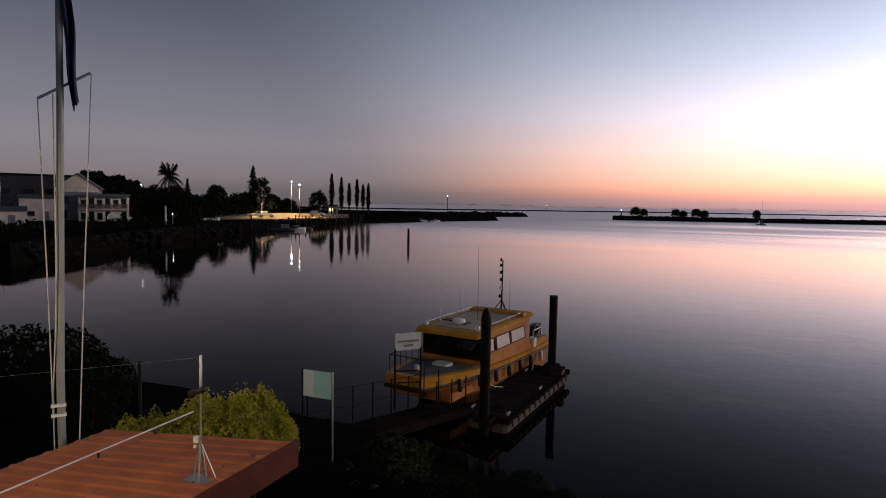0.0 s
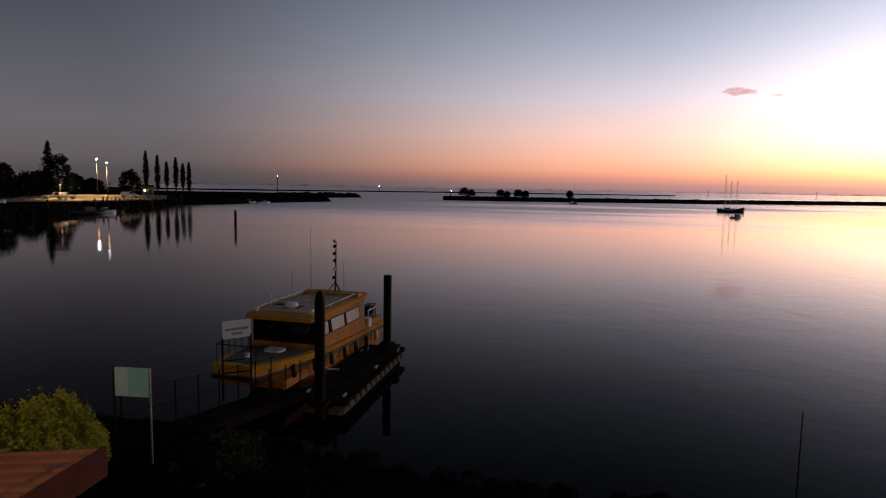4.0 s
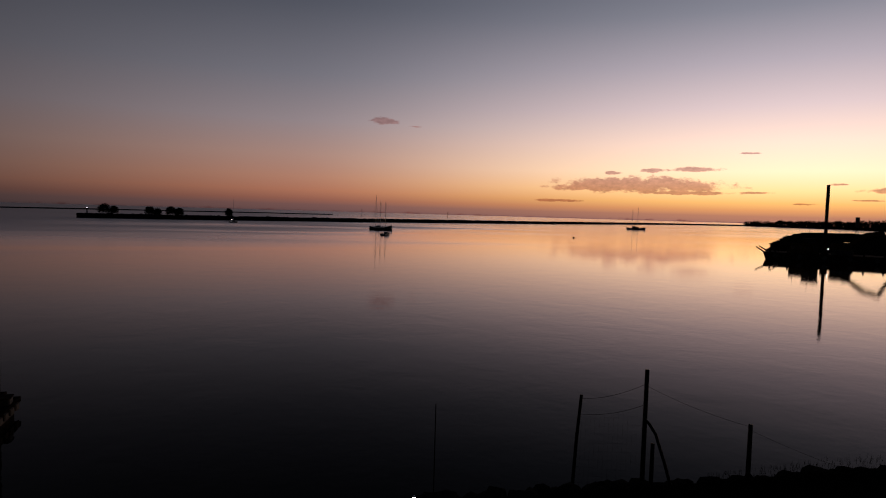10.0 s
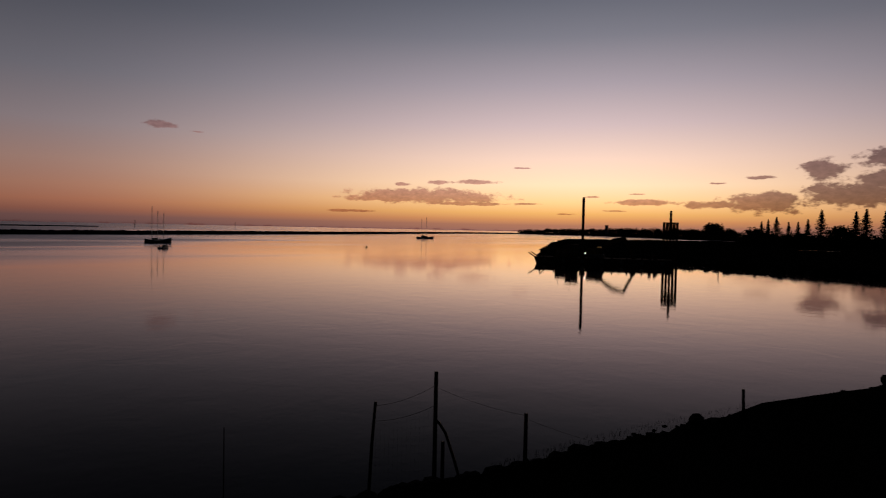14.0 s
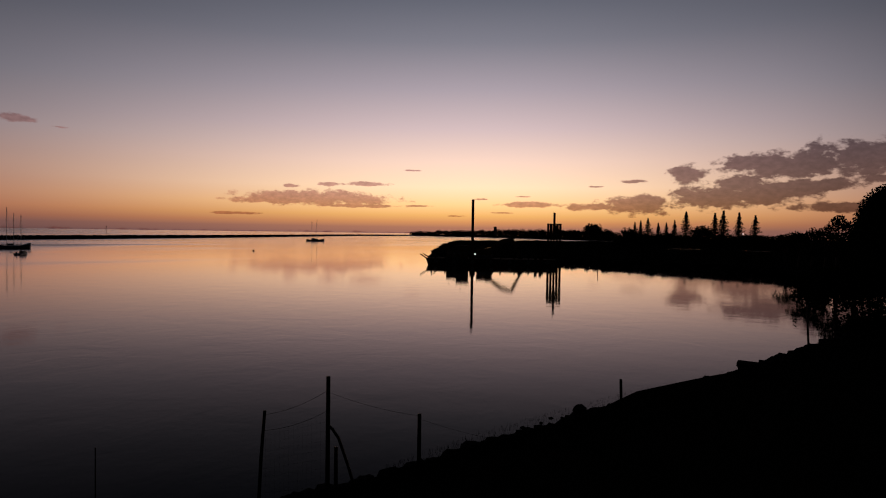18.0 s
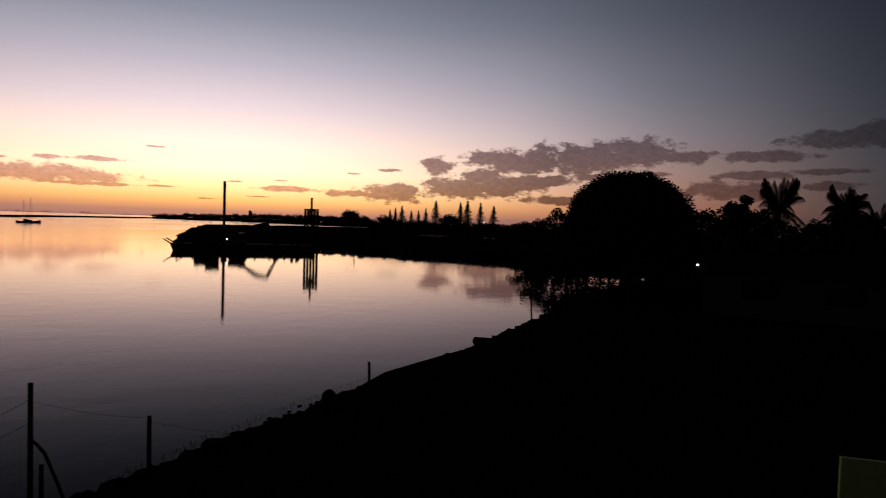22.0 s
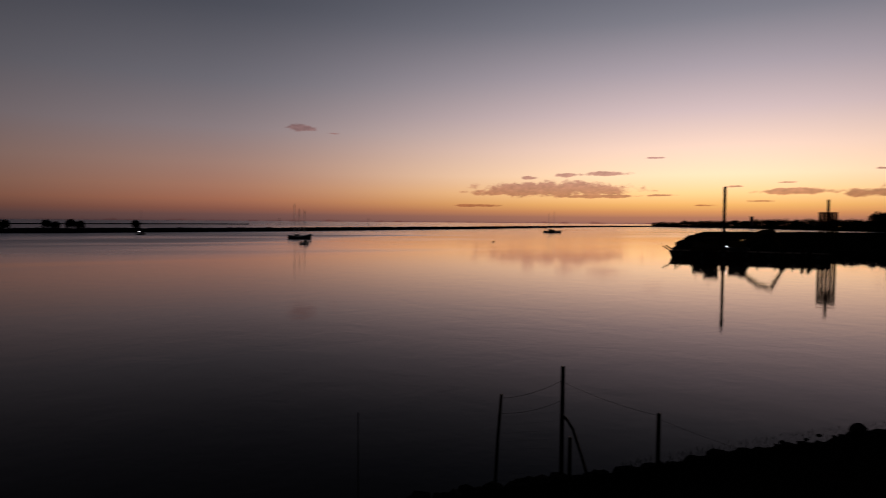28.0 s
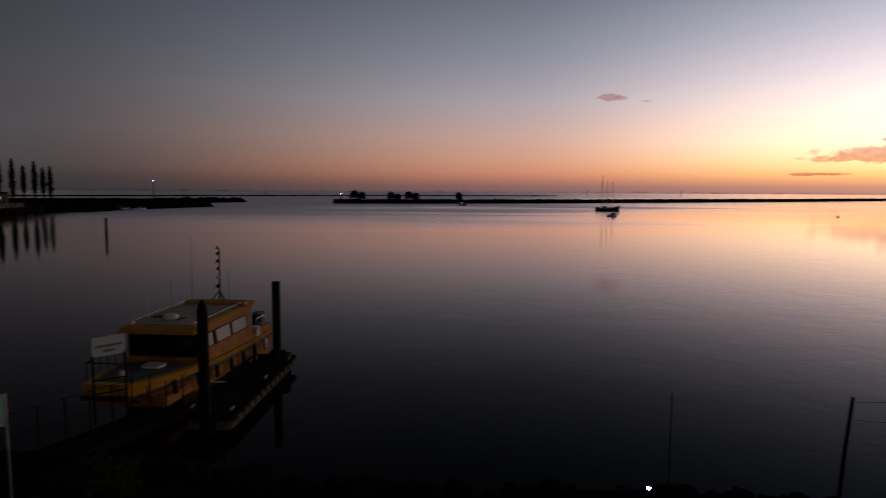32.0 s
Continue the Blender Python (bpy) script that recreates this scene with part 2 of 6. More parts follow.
def water_material():
    m = bpy.data.materials.new("harbour_water")
    m.use_nodes = True
    g = Graph(m.node_tree)
    p = g.node("ShaderNodeTexCoord").outputs["Object"]
    xyz = g.node("ShaderNodeSeparateXYZ", {0: p}).outputs
    out = g.node("ShaderNodeVectorMath", {0: p}, operation="LENGTH").outputs["Value"]
    bearing = g.math("MULTIPLY", g.math("ARCTAN2", g.math("MULTIPLY", xyz[0], -1), xyz[1]), 57.29578)
    calm = g.node("ShaderNodeTexNoise", {"Vector": g.node("ShaderNodeVectorMath", {0: p, 1: (0.011, 0.02, 1)}, operation="MULTIPLY").outputs[0], "Scale": 1.0, "Detail": 3.0}).outputs[0]
    # cat's paws: the middle of the harbour is ruffled, in long streaks that thin out towards the sheltered shores
    streak = g.node("ShaderNodeTexNoise", {"Vector": g.node("ShaderNodeVectorMath", {0: p, 1: (0.0065, 0.021, 1)}, operation="MULTIPLY").outputs[0], "Scale": 1.0, "Detail": 4.0, "Distortion": 0.5}).outputs[0]
    edge = g.math("ADD", out, g.math("MULTIPLY", g.math("SUBTRACT", streak, 0.5), 190))
    ruffled = g.math("MULTIPLY", g.span(edge, 15, 290, smooth=True), g.span(bearing, 35, 23, smooth=True))
    open_side = g.span(g.math("ADD", bearing, g.math("MULTIPLY", g.math("SUBTRACT", streak, 0.5), 60)), -36, 4, 0.10, 1.0, smooth=True)
    ruffled = g.math("MULTIPLY", ruffled, open_side)
    swell = g.node("ShaderNodeTexNoise", {"Vector": p, "Scale": 0.35, "Detail": 2.0, "Distortion": 0.6}).outputs[0]
    ripple = g.node("ShaderNodeTexNoise", {"Vector": p, "Scale": 2.2, "Detail": 3.0, "Roughness": 0.6}).outputs[0]
    height = g.math("ADD", g.math("MULTIPLY", swell, 0.013), g.math("MULTIPLY", ripple, 0.0045))
    n = g.node("ShaderNodeBump", {"Strength": g.span(calm, 0.3, 0.7, 0.35, 1.0), "Distance": 1.0, "Height": height}).outputs[0]
    f = g.node("ShaderNodeFresnel", {"IOR": 1.33, "Normal": n}).outputs[0]
    f = g.math("MINIMUM", g.math("MULTIPLY", g.math("POWER", f, 1.66), 1.55), 0.97)
    deep = g.node("ShaderNodeBsdfDiffuse", {"Color": (.002, .0022, .0025, 1)}).outputs[0]
    sheltered = g.math("MULTIPLY", g.span(out, 60, 420, 0.020, 0.075), g.span(calm, 0.35, 0.65, 0.55, 1.4))
    rough = g.math("ADD", sheltered, g.math("MULTIPLY", ruffled, 0.46))
    gloss = g.node("ShaderNodeBsdfGlossy", {"Color": (1.0, .90, .87, 1), "Roughness": rough, "Normal": n}).outputs[0]
    s = g.node("ShaderNodeMixShader", {0: f, 1: deep, 2: gloss})
    g.tree.links.new(s.outputs[0], g.node("ShaderNodeOutputMaterial").inputs[0])
    return m


WATER = water_material()
ROCK = material("dark_rock", (.022, .020, .019), 0.85, scale=1.2, fine=9, bump=0.8, depth=0.05, vary=0.4, spec=0.0)
# far darker than grass: the gloom of dusk is put into the base colour
EARTH = material("dusk_black_grass_earth", (.006, .007, .005), 0.95, scale=0.6, fine=12, bump=0.6, depth=0.05, vary=0.4, tint=(.010, .008, .006), spec=0.0)
GRAVEL = material("car_park_gravel", (.20, .16, .11), 0.95, scale=0.4, fine=8, bump=0.5, depth=0.03)
BARK = material("bark", (.06, .048, .038), 0.9, scale=3, fine=25, bump=0.7, depth=0.02, stretch=(1, 1, .25), spec=0.0)
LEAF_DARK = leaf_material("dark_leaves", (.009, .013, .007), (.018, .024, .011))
LEAF_GREEN = leaf_material("yellow_green_leaves", (.48, .41, .045), (.16, .19, .028))
LEAF_MID = leaf_material("mid_green_leaves", (.02, .032, .014), (.045, .055, .024))
LEAF_PINE = leaf_material("pine_needles", (.015, .022, .012), (.03, .036, .018))
STEEL = material("galvanised_steel", (.50, .52, .54), 0.42, 0.8, vary=0.2, fine=40)
ALU = material("white_painted_metal", (.74, .76, .76), 0.4, vary=0.12, scale=6, fine=60, bump=0.08)
POLE_PAINT = material("grey_painted_pole", (.29, .32, .30), 0.45, vary=0.2, scale=2, fine=40, bump=0.1)
ROOF_RED = material("red_painted_roofing", (.42, .135, .036), 0.55, vary=0.3, scale=2.5, fine=45, bump=0.15, tint=(.26, .06, .03))
# roof red darkened: shade on the barge board's outer face is in the colour
BARGE_RED_SHADE = material("shade_dark_red_paint", (.11, .024, .014), 0.7, vary=0.35, scale=2.5, fine=45, bump=0.15, spec=0.2)
FLAG_BLUE = material("navy_flag_cloth", (.018, .03, .10), 0.85, vary=0.2, scale=6, fine=90)
ROPE = material("pale_rope", (.62, .60, .54), 0.85, fine=120)
PILE = material("black_tarred_pile", (.007, .007, .007), 0.55, vary=0.35, scale=2, fine=18, bump=0.5, depth=0.02, spec=0.1)
TIMBER = material("weathered_timber", (.020, .015, .012), 0.85, vary=0.4, scale=2, fine=30, bump=0.4, stretch=(1, 1, .3), per_object=0.25, spec=0.0)
DECKING = material("dark_wet_decking", (.030, .025, .023), 0.75, vary=0.4, fine=25, bump=0.4, per_object=0.3, spec=0.0)
FENDER = material("worn_grey_fender", (.14, .12, .10), 0.85, vary=0.35, scale=3, fine=30, bump=0.3, spec=0.1)
YELLOW = material("yellow_boat_paint", (.60, .28, .020), 0.6, vary=0.28, scale=2.5, fine=35, bump=0.08, spec=0.2)
ORANGE = material("ochre_boat_paint", (.50, .21, .05), 0.6, vary=0.32, scale=2.0, fine=35, bump=0.08, spec=0.2)
NONSKID = material("grey_nonskid_deck", (.09, .085, .08), 0.9, fine=80, bump=0.3)
ROOF_PALE = material("pale_nonskid_roof", (.52, .40, .28), 0.85, fine=80, bump=0.3)
WALL_DARK = material("dark_blue_grey_wall", (.035, .038, .046), 0.9, vary=0.25, scale=0.6, fine=8, bump=0.2)
BLACK = material("black_rubber", (.012, .012, .012), 0.6, vary=0.3, fine=40)
GLASS_DARK = material("dark_window_glass", (.004, .005, .006), 0.06, vary=0.05, bump=0.0)
BLIND = material("pale_window_blind", (.62, .56, .52), 0.5, vary=0.12, fine=20)
WHITE = material("white_gloss", (.78, .78, .76), 0.35, vary=0.1, scale=5, fine=50, bump=0.06)
# the sign's bluish cast stands in for cool light falling on it
SIGN_BACK = material("cool_lit_sign", (.42, .74, .78), 0.5, vary=0.12, scale=4, fine=40, bump=0.06)
LAMP_POLE = material("dull_grey_pole", (.075, .070, .066), 0.8, vary=0.2, fine=30, spec=0.1)
SIGN_PALE = material("pale_grey_sign", (.72, .84, .86), 0.5, vary=0.12, scale=4, fine=40, bump=0.06)
INK = material("dark_lettering", (.20, .20, .21), 0.7)
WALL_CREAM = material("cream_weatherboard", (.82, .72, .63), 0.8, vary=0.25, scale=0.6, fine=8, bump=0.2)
WALL_GREY = material("grey_render_and_shade", (.22, .23, .25), 0.9, vary=0.25, scale=0.6, fine=8, bump=0.2)
WALL_YELLOW = material("yellow_painted_wall", (.40, .45, .13), 0.8, vary=0.25, scale=1.5, fine=20, bump=0.2)
ROOF_GREY = material("dark_grey_roofing", (.07, .07, .075), 0.6, vary=0.3, scale=1, fine=10)
ROOF_BLACK = material("black_roofing", (.018, .018, .02), 0.8, vary=0.3, scale=1, fine=10, spec=0.0)
DIM_CABIN = material("grey_cabin_paint", (.16, .15, .15), 0.5, vary=0.3)
RUST = material("rusty_steel", (.030, .018, .013), 0.8, 0.2, vary=0.4, scale=1.5, fine=15, bump=0.4, spec=0.0)
HULL_DARK = material("dark_hull_paint", (.02, .02, .025), 0.4, vary=0.2)
MACHINE = material("dirty_machine_paint", (.06, .042, .02), 0.6, vary=0.4, scale=2, fine=15, spec=0.0)
LIGHT_WHITE = material("lit_lamp_glass", (.9, .9, .9), 0.4, emit=(1.0, .93, .80), power=110.0)
LIGHT_SMALL = material("small_lit_lamp", (.9, .9, .9), 0.4, emit=(1.0, .95, .88), power=6.0)
LIGHT_WARM = material("lit_warm_lamp", (.9, .8, .6), 0.4, emit=(1.0, .55, .18), power=30.0)
LIT_WINDOW = material("lit_kiosk_window", (.9, .8, .6), 0.4, emit=(1.0, .60, .22), power=1.6)
RAIL_BROWN = material("brown_balustrade_paint", (.15, .105, .085), 0.7, vary=0.25)
BLOSSOM = material("pale_blossom", (.26, .25, .22), 0.8)
LIGHT_BLUE = material("lit_blue_beacon", (.3, .4, .9), 0.4, emit=(.15, .25, 1.0), power=25.0)


# ---- mesh tools ----
class Shape:
    """Collects faces for one mesh."""

    def __init__(self):
        self.v, self.f = [], []

    def add(self, verts, faces):
        n = len(self.v)
        self.v += [tuple(p) for p in verts]
        self.f += [tuple(i + n for i in f) for f in faces]
        return self

    def box(self, size, m=None, bevel=0.0):
        x, y, z = (s / 2 for s in size)
        m = m if isinstance(m, Matrix) else Matrix.Translation(m or (0, 0, 0))
        if bevel:
            b = min(bevel, x * .9, y * .9)
            ring = [(x - b, -y), (x, -y + b), (x, y - b), (x - b, y), (-x + b, y), (-x, y - b), (-x, -y + b), (-x + b, -y)]
            vs = [m @ Vector((a, c, h)) for h in (-z, z) for a, c in ring]
            fs = [tuple(range(7, -1, -1)), tuple(range(8, 16))] + [(i, (i + 1) % 8, 8 + (i + 1) % 8, 8 + i) for i in range(8)]
            return self.add(vs, fs)
        vs = [m @ Vector((a * x, b * y, c * z)) for a in (-1, 1) for b in (-1, 1) for c in (-1, 1)]
        return self.add(vs, [(0, 1, 3, 2), (4, 6, 7, 5), (0, 4, 5, 1), (2, 3, 7, 6), (0, 2, 6, 4), (1, 5, 7, 3)])

    def tube(self, points, radii, n=8, caps=True):
        points = [Vector(p) for p in points]
        if not isinstance(radii, (list, tuple)):
            radii = [radii] * len(points)
        vs, fs = [], []
        for i, p in enumerate(points):
            d = (points[min(i + 1, len(points) - 1)] - points[max(i - 1, 0)]).normalized()
            a = d.cross(Vector((0, 0, 1)) if abs(d.z) < 0.95 else Vector((1, 0, 0))).normalized()
            b = d.cross(a)
            vs += [p + (a * math.cos(k * 2 * math.pi / n) + b * math.sin(k * 2 * math.pi / n)) * radii[i] for k in range(n)]
        for i in range(len(points) - 1):
            fs += [(i * n + k, i * n + (k + 1) % n, (i + 1) * n + (k + 1) % n, (i + 1) * n + k) for k in range(n)]
        if caps:
            fs += [tuple(range(n - 1, -1, -1)), tuple(range((len(points) - 1) * n, len(points) * n))]
        return self.add(vs, fs)

    def ball(self, c, r, n=8, k=5, squash=1.0, jitter=0.0, rnd=random):
        c = Vector(c)
        vs = [c + Vector((0, 0, -r * squash))]
        for i in range(1, k):
            a = math.pi * i / k - math.pi / 2
            for j in range(n):
                q = r * (1 + jitter * rnd.uniform(-1, 1))
                vs.append(c + Vector((math.cos(a) * math.cos(j * 2 * math.pi / n) * q, math.cos(a) * math.sin(j * 2 * math.pi / n) * q, math.sin(a) * q * squash)))
        vs.append(c + Vector((0, 0, r * squash)))
        fs = [(0, 1 + (j + 1) % n, 1 + j) for j in range(n)]
        for i in range(k - 2):
            fs += [(1 + i * n + j, 1 + i * n + (j + 1) % n, 1 + (i + 1) * n + (j + 1) % n, 1 + (i + 1) * n + j) for j in range(n)]
        last = len(vs) - 1
        fs += [(last, last - n + j, last - n + (j + 1) % n) for j in range(n)]
        return self.add(vs, fs)

    def loft(self, rings, closed=True, caps=True):
        """Skins rings of equally many points."""
        n = len(rings[0])
        vs = [Vector(p) for r in rings for p in r]
        fs = []
        for i in range(len(rings) - 1):
            for k in range(n if closed else n - 1):
                fs.append((i * n + k, i * n + (k + 1) % n, (i + 1) * n + (k + 1) % n, (i + 1) * n + k))
        if caps and closed:
            fs += [tuple(range(n - 1, -1, -1)), tuple(range((len(rings) - 1) * n, len(rings) * n))]
        return self.add(vs, fs)

    def leaf(self, p, size, rnd, long=1.0):
        a = Vector((rnd.gauss(0, 1), rnd.gauss(0, 1), rnd.gauss(0, 1))).normalized()
        b = a.orthogonal().normalized()
        b.rotate(Matrix.Rotation(rnd.uniform(0, 6.28), 3, a))
        c = a.cross(b)
        p = Vector(p)
        s = size * rnd.uniform(0.6, 1.3)
        return self.add([p - b * s * long, p + c * s * .5, p + b * s * long, p - c * s * .5], [(0, 1, 2, 3)])

    def mesh(self, name, smooth=False):
        me = bpy.data.meshes.new(name)
        me.from_pydata(self.v, [], self.f)
        if smooth:
            me.polygons.foreach_set("use_smooth", [True] * len(me.polygons))
        me.update()
        return me


def part(name, shape, mat, parent=None, label="", smooth=False, at=None, kind=""):
    me = shape if isinstance(shape, bpy.types.Mesh) else shape.mesh(name, smooth)
    if mat and not me.materials:
        me.materials.append(mat)
    ob = new(name, me)
    if at is not None:
        ob.matrix_basis = at if isinstance(at, Matrix) else Matrix.Translation(at)
    if parent:
        ob.parent = parent
    return tagged(ob, label, kind=kind)


def thing(name, place, label, category, group="", kind=""):
    ob = new(name)
    ob.empty_display_size = 0.3
    ob.matrix_basis = place if isinstance(place, Matrix) else Matrix.Translation(place)
    return tagged(ob, label, category, group, kind)


def spin(z):
    return Matrix.Rotation(radians(z), 4, "Z")


# ---- water and land ----
water = Shape()
R = 4800.0
ring = [(R * math.cos(i * math.pi / 24), R * math.sin(i * math.pi / 24), 0) for i in range(48)]
water.add([(0, 0, 0)] + ring, [(0, 1 + i, 1 + (i + 1) % 48) for i in range(48)])
tagged(part("water", water, WATER), "calm dark harbour water mirroring the dusk sky", "water", kind="structure")


def resample(points, step, closed, wobble, rnd):
    out = []
    n = len(points)
    for i in range(n if closed else n - 1):
        a, b = Vector(points[i]), Vector(points[(i + 1) % n])
        k = max(1, int((b - a).length / step))
        side = Vector((-(b - a).y, (b - a).x)).normalized()
        for j in range(k):
            out.append(a.lerp(b, j / k) + side * rnd.uniform(-wobble, wobble))
    if not closed:
        out.append(Vector(points[-1]))
    return out


def land(name, outline, top, slope, step, wobble, mat, label, seed, rough=0.15):
    """A low piece of land: a flat top with banks that go down under the water. The outline runs anticlockwise."""
    rnd = random.Random(seed)
    pts = resample(outline, step, True, wobble, rnd)
    n = len(pts)
    bm = bmesh.new()
    rows = []
    for h, out in ((top, 0.0), (top * 0.55, slope * 0.4), (-0.7, slope)):
        row = []
        for i, p in enumerate(pts):
            t = (pts[(i + 1) % n] - pts[i - 1]).normalized()
            q = p + Vector((t.y, -t.x)) * out
            row.append(bm.verts.new((q.x, q.y, h + rnd.uniform(-rough, rough) * (1 if h > 0 else 0))))
        rows.append(row)
    for a, b in zip(rows, rows[1:]):
        for i in range(n):
            bm.faces.new((a[i], b[i], b[(i + 1) % n], a[(i + 1) % n]))
    edges = [bm.edges.get((rows[0][i], rows[0][(i + 1) % n])) for i in range(n)]
    bmesh.ops.triangle_fill(bm, edges=edges, use_beauty=True, normal=(0, 0, 1))
    bmesh.ops.recalc_face_normals(bm, faces=bm.faces)
    me = bpy.data.meshes.new(name)
    bm.to_mesh(me)
    bm.free()
    return tagged(part(name, me, mat), label, "ground", kind="structure")


def rubble(name, line, width, top, size, count, seed, mat=ROCK, parent=None):
    """Loose boulders strewn along a line, higher towards its middle."""
    rnd = random.Random(seed)
    s = Shape()
    pts = [Vector(p) for p in line]
    lengths = [(b - a).length for a, b in zip(pts, pts[1:])]
    for _ in range(count):
        d = rnd.uniform(0, sum(lengths))
        for a, b, l in zip(pts, pts[1:], lengths):
            if d <= l:
                break
            d -= l
        u = rnd.uniform(-1, 1)
        side = Vector((-(b - a).y, (b - a).x)).normalized()
        p = a.lerp(b, d / l) + side * u * width
        r = size * rnd.uniform(0.5, 1.4)
        s.ball((p.x, p.y, top * (1 - abs(u) ** 1.6) - r * .2), r, 6, 4, rnd.uniform(.55, .85), 0.25, rnd)
    return part(name, s, mat, parent, "grey boulders heaped along the bank", kind="stuff")


# near bank, on which the camera's building stands
near = [(-75, 24), (-48, 15), (-26, 11.5), (-13, 12.6), (-7.4, 12.2), (0, 10.6), (6, 10.2), (10.1, 9.2), (13.8, 8.85), (20.2, 7.5), (27.3, 5.3), (40, 3.3), (52, 1.0), (62, -.4), (75, -4.3), (95, -6),
        (108, -8), (260, -60), (260, -220), (-300, -220), (-300, 30)]
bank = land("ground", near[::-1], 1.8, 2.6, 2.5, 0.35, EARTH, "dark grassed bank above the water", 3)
near_line = [(-13, 13.9), (-7.4, 13.7), (0, 12.1), (6, 11.6), (10.4, 10.5), (14.1, 9.8), (20.6, 8.4), (27.7, 6.6), (40.4, 4.6), (52, 2.4), (62, 1.2)]
rubble("boulders", near_line, 1.35, 1.08, 0.26, 850, 5, parent=bank)


def scrub(name, line, width, height, count, leaf, seed, z=2.0, mat=None, label="dark belt of low scrub on the shore"):
    """A ragged belt of bushes along a line of bearings and distances."""
    rnd = random.Random(seed)
    s = Shape()
    pts = [on(b, d) for b, d in line]
    total = sum((q - p).length for p, q in zip(pts, pts[1:]))
    clumps = []
    for p, q in zip(pts, pts[1:]):
        side = Vector((-(q - p).y, (q - p).x, 0)).normalized()
        for _ in range(max(2, int(count / 40 * (q - p).length / total))):
            c = p.lerp(q, rnd.random()) + side * rnd.uniform(-width, width)
            clumps.append((c, height * rnd.uniform(.45, 1.15)))
    for c, h in clumps:
        for _ in range(40):
            d = Vector((rnd.gauss(0, 1), rnd.gauss(0, 1), abs(rnd.gauss(0, .75)))).normalized()
            s.leaf(c + Vector((d.x * h * .7, d.y * h * .7, z + d.z * h * rnd.uniform(.3, 1))), leaf, rnd)
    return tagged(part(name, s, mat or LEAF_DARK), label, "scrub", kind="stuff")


left_land = [(-300, 60), (-90, 38), (-66, 41), (-74, 58), (-86, 80), (-94, 100), (-101, 119), (-108, 150), (-112, 182), (-102, 200), (-100, 222), (-93, 245), (-86, 261), (-92, 268), (-110, 262), (-125, 300), (-112, 352), (-101, 369), (-112, 374), (-150, 360), (-230, 330), (-420, 420), (-600, 300)]
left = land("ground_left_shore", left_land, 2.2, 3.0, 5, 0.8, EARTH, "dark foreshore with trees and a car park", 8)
rubble("boulders", [(-66, 42), (-86, 81), (-101, 120), (-112, 183), (-101, 222), (-87, 261)], 2.2, 2.0, 0.5, 900, 6, parent=left)
rubble("boulders", [(-125, 300), (-113, 352), (-102, 369)], 3.5, 2.6, 1.1, 200, 7, parent=left)

wall_line = [(-45.6, 345), (-18.4, 349), (0, 351), (37, 364), (70, 378), (108.5, 390), (276, 483), (500, 620), (715, 750), (962, 834)]
breakwater = Shape()
rnd = random.Random(4)
pts = resample(wall_line, 7, False, 0.5, rnd)
rings = []
for i, p in enumerate(pts):
    t = (pts[min(i + 1, len(pts) - 1)] - pts[max(i - 1, 0)]).normalized()
    s = Vector((-t.y, t.x))
    h = 2.25 + rnd.uniform(-.18, .18)
    rings.append([(*(p - s * 5.5), -.8), (*(p - s * 2.2), h * .75), (*(p - s * 1.4), h), (*(p + s * 1.4), h), (*(p + s * 6), -.8)])
breakwater.loft(rings)
breakwater = tagged(part("breakwater", breakwater, ROCK), "long low rubble breakwater across the harbour", "breakwater", kind="structure")
rubble("boulders", wall_line[:7], 3.9, 2.2, .75, 1100, 9, parent=breakwater)

far_wall = Shape()
rings = []
for i in range(60):
    b = 36 - i * 0.83
    d = 716 + (22 - b) * 8 if b < 22 else 716
    p, q = on(b, d), on(b, d + 14)
    h = 1.35 + rnd.uniform(-.12, .12)
    rings.append([(p.x, p.y, -1), (p.x * 1.004, p.y * 1.004, h), (q.x, q.y, h), (q.x * 1.006, q.y * 1.006, -1)])
far_wall.loft(rings)
tagged(part("breakwater_outer", far_wall, ROCK), "distant outer training wall of dark rock", "breakwater", kind="structure")

# spoil spit behind the barge and the far right shore
def bearings(*pairs):
    return [tuple(on(b, d)[:2]) for b, d in pairs]


spit = bearings((-50.7, 172), (-52.5, 154), (-56, 148), (-60, 154), (-63, 156), (-65, 153), (-68, 142), (-72, 134.5), (-76.3, 131), (-80.5, 126), (-84, 116), (-86, 108), (-92, 112), (-96, 170), (-86, 420), (-72, 560), (-66, 560), (-58, 500), (-53.4, 470), (-52.2, 330), (-51.4, 220))
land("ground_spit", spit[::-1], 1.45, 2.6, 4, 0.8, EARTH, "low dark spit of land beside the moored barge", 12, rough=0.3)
rubble("boulders", bearings((-51.2, 176), (-53, 155), (-56, 149), (-60, 155), (-63, 157), (-65, 154), (-68, 143), (-72, 135.5), (-76.3, 132), (-80.5, 127), (-84, 117)), 1.6, 1.5, .6, 320, 15)
scrub("scrub", [(-52.9, 300), (-53.9, 420), (-56, 470), (-59, 490), (-63, 520)], 5, .7, 6000, .14, 26, 1.3)
scrub("scrub", [(-64, 330), (-68, 300), (-74, 280), (-80, 220), (-88, 170)], 30, .9, 7000, .2, 21, 1.2)
scrub("scrub", [(-68.3, 440), (-70, 430), (-76, 400), (-82, 330), (-90, 230)], 12, 5.0, 26000, .45, 22, 1.2)
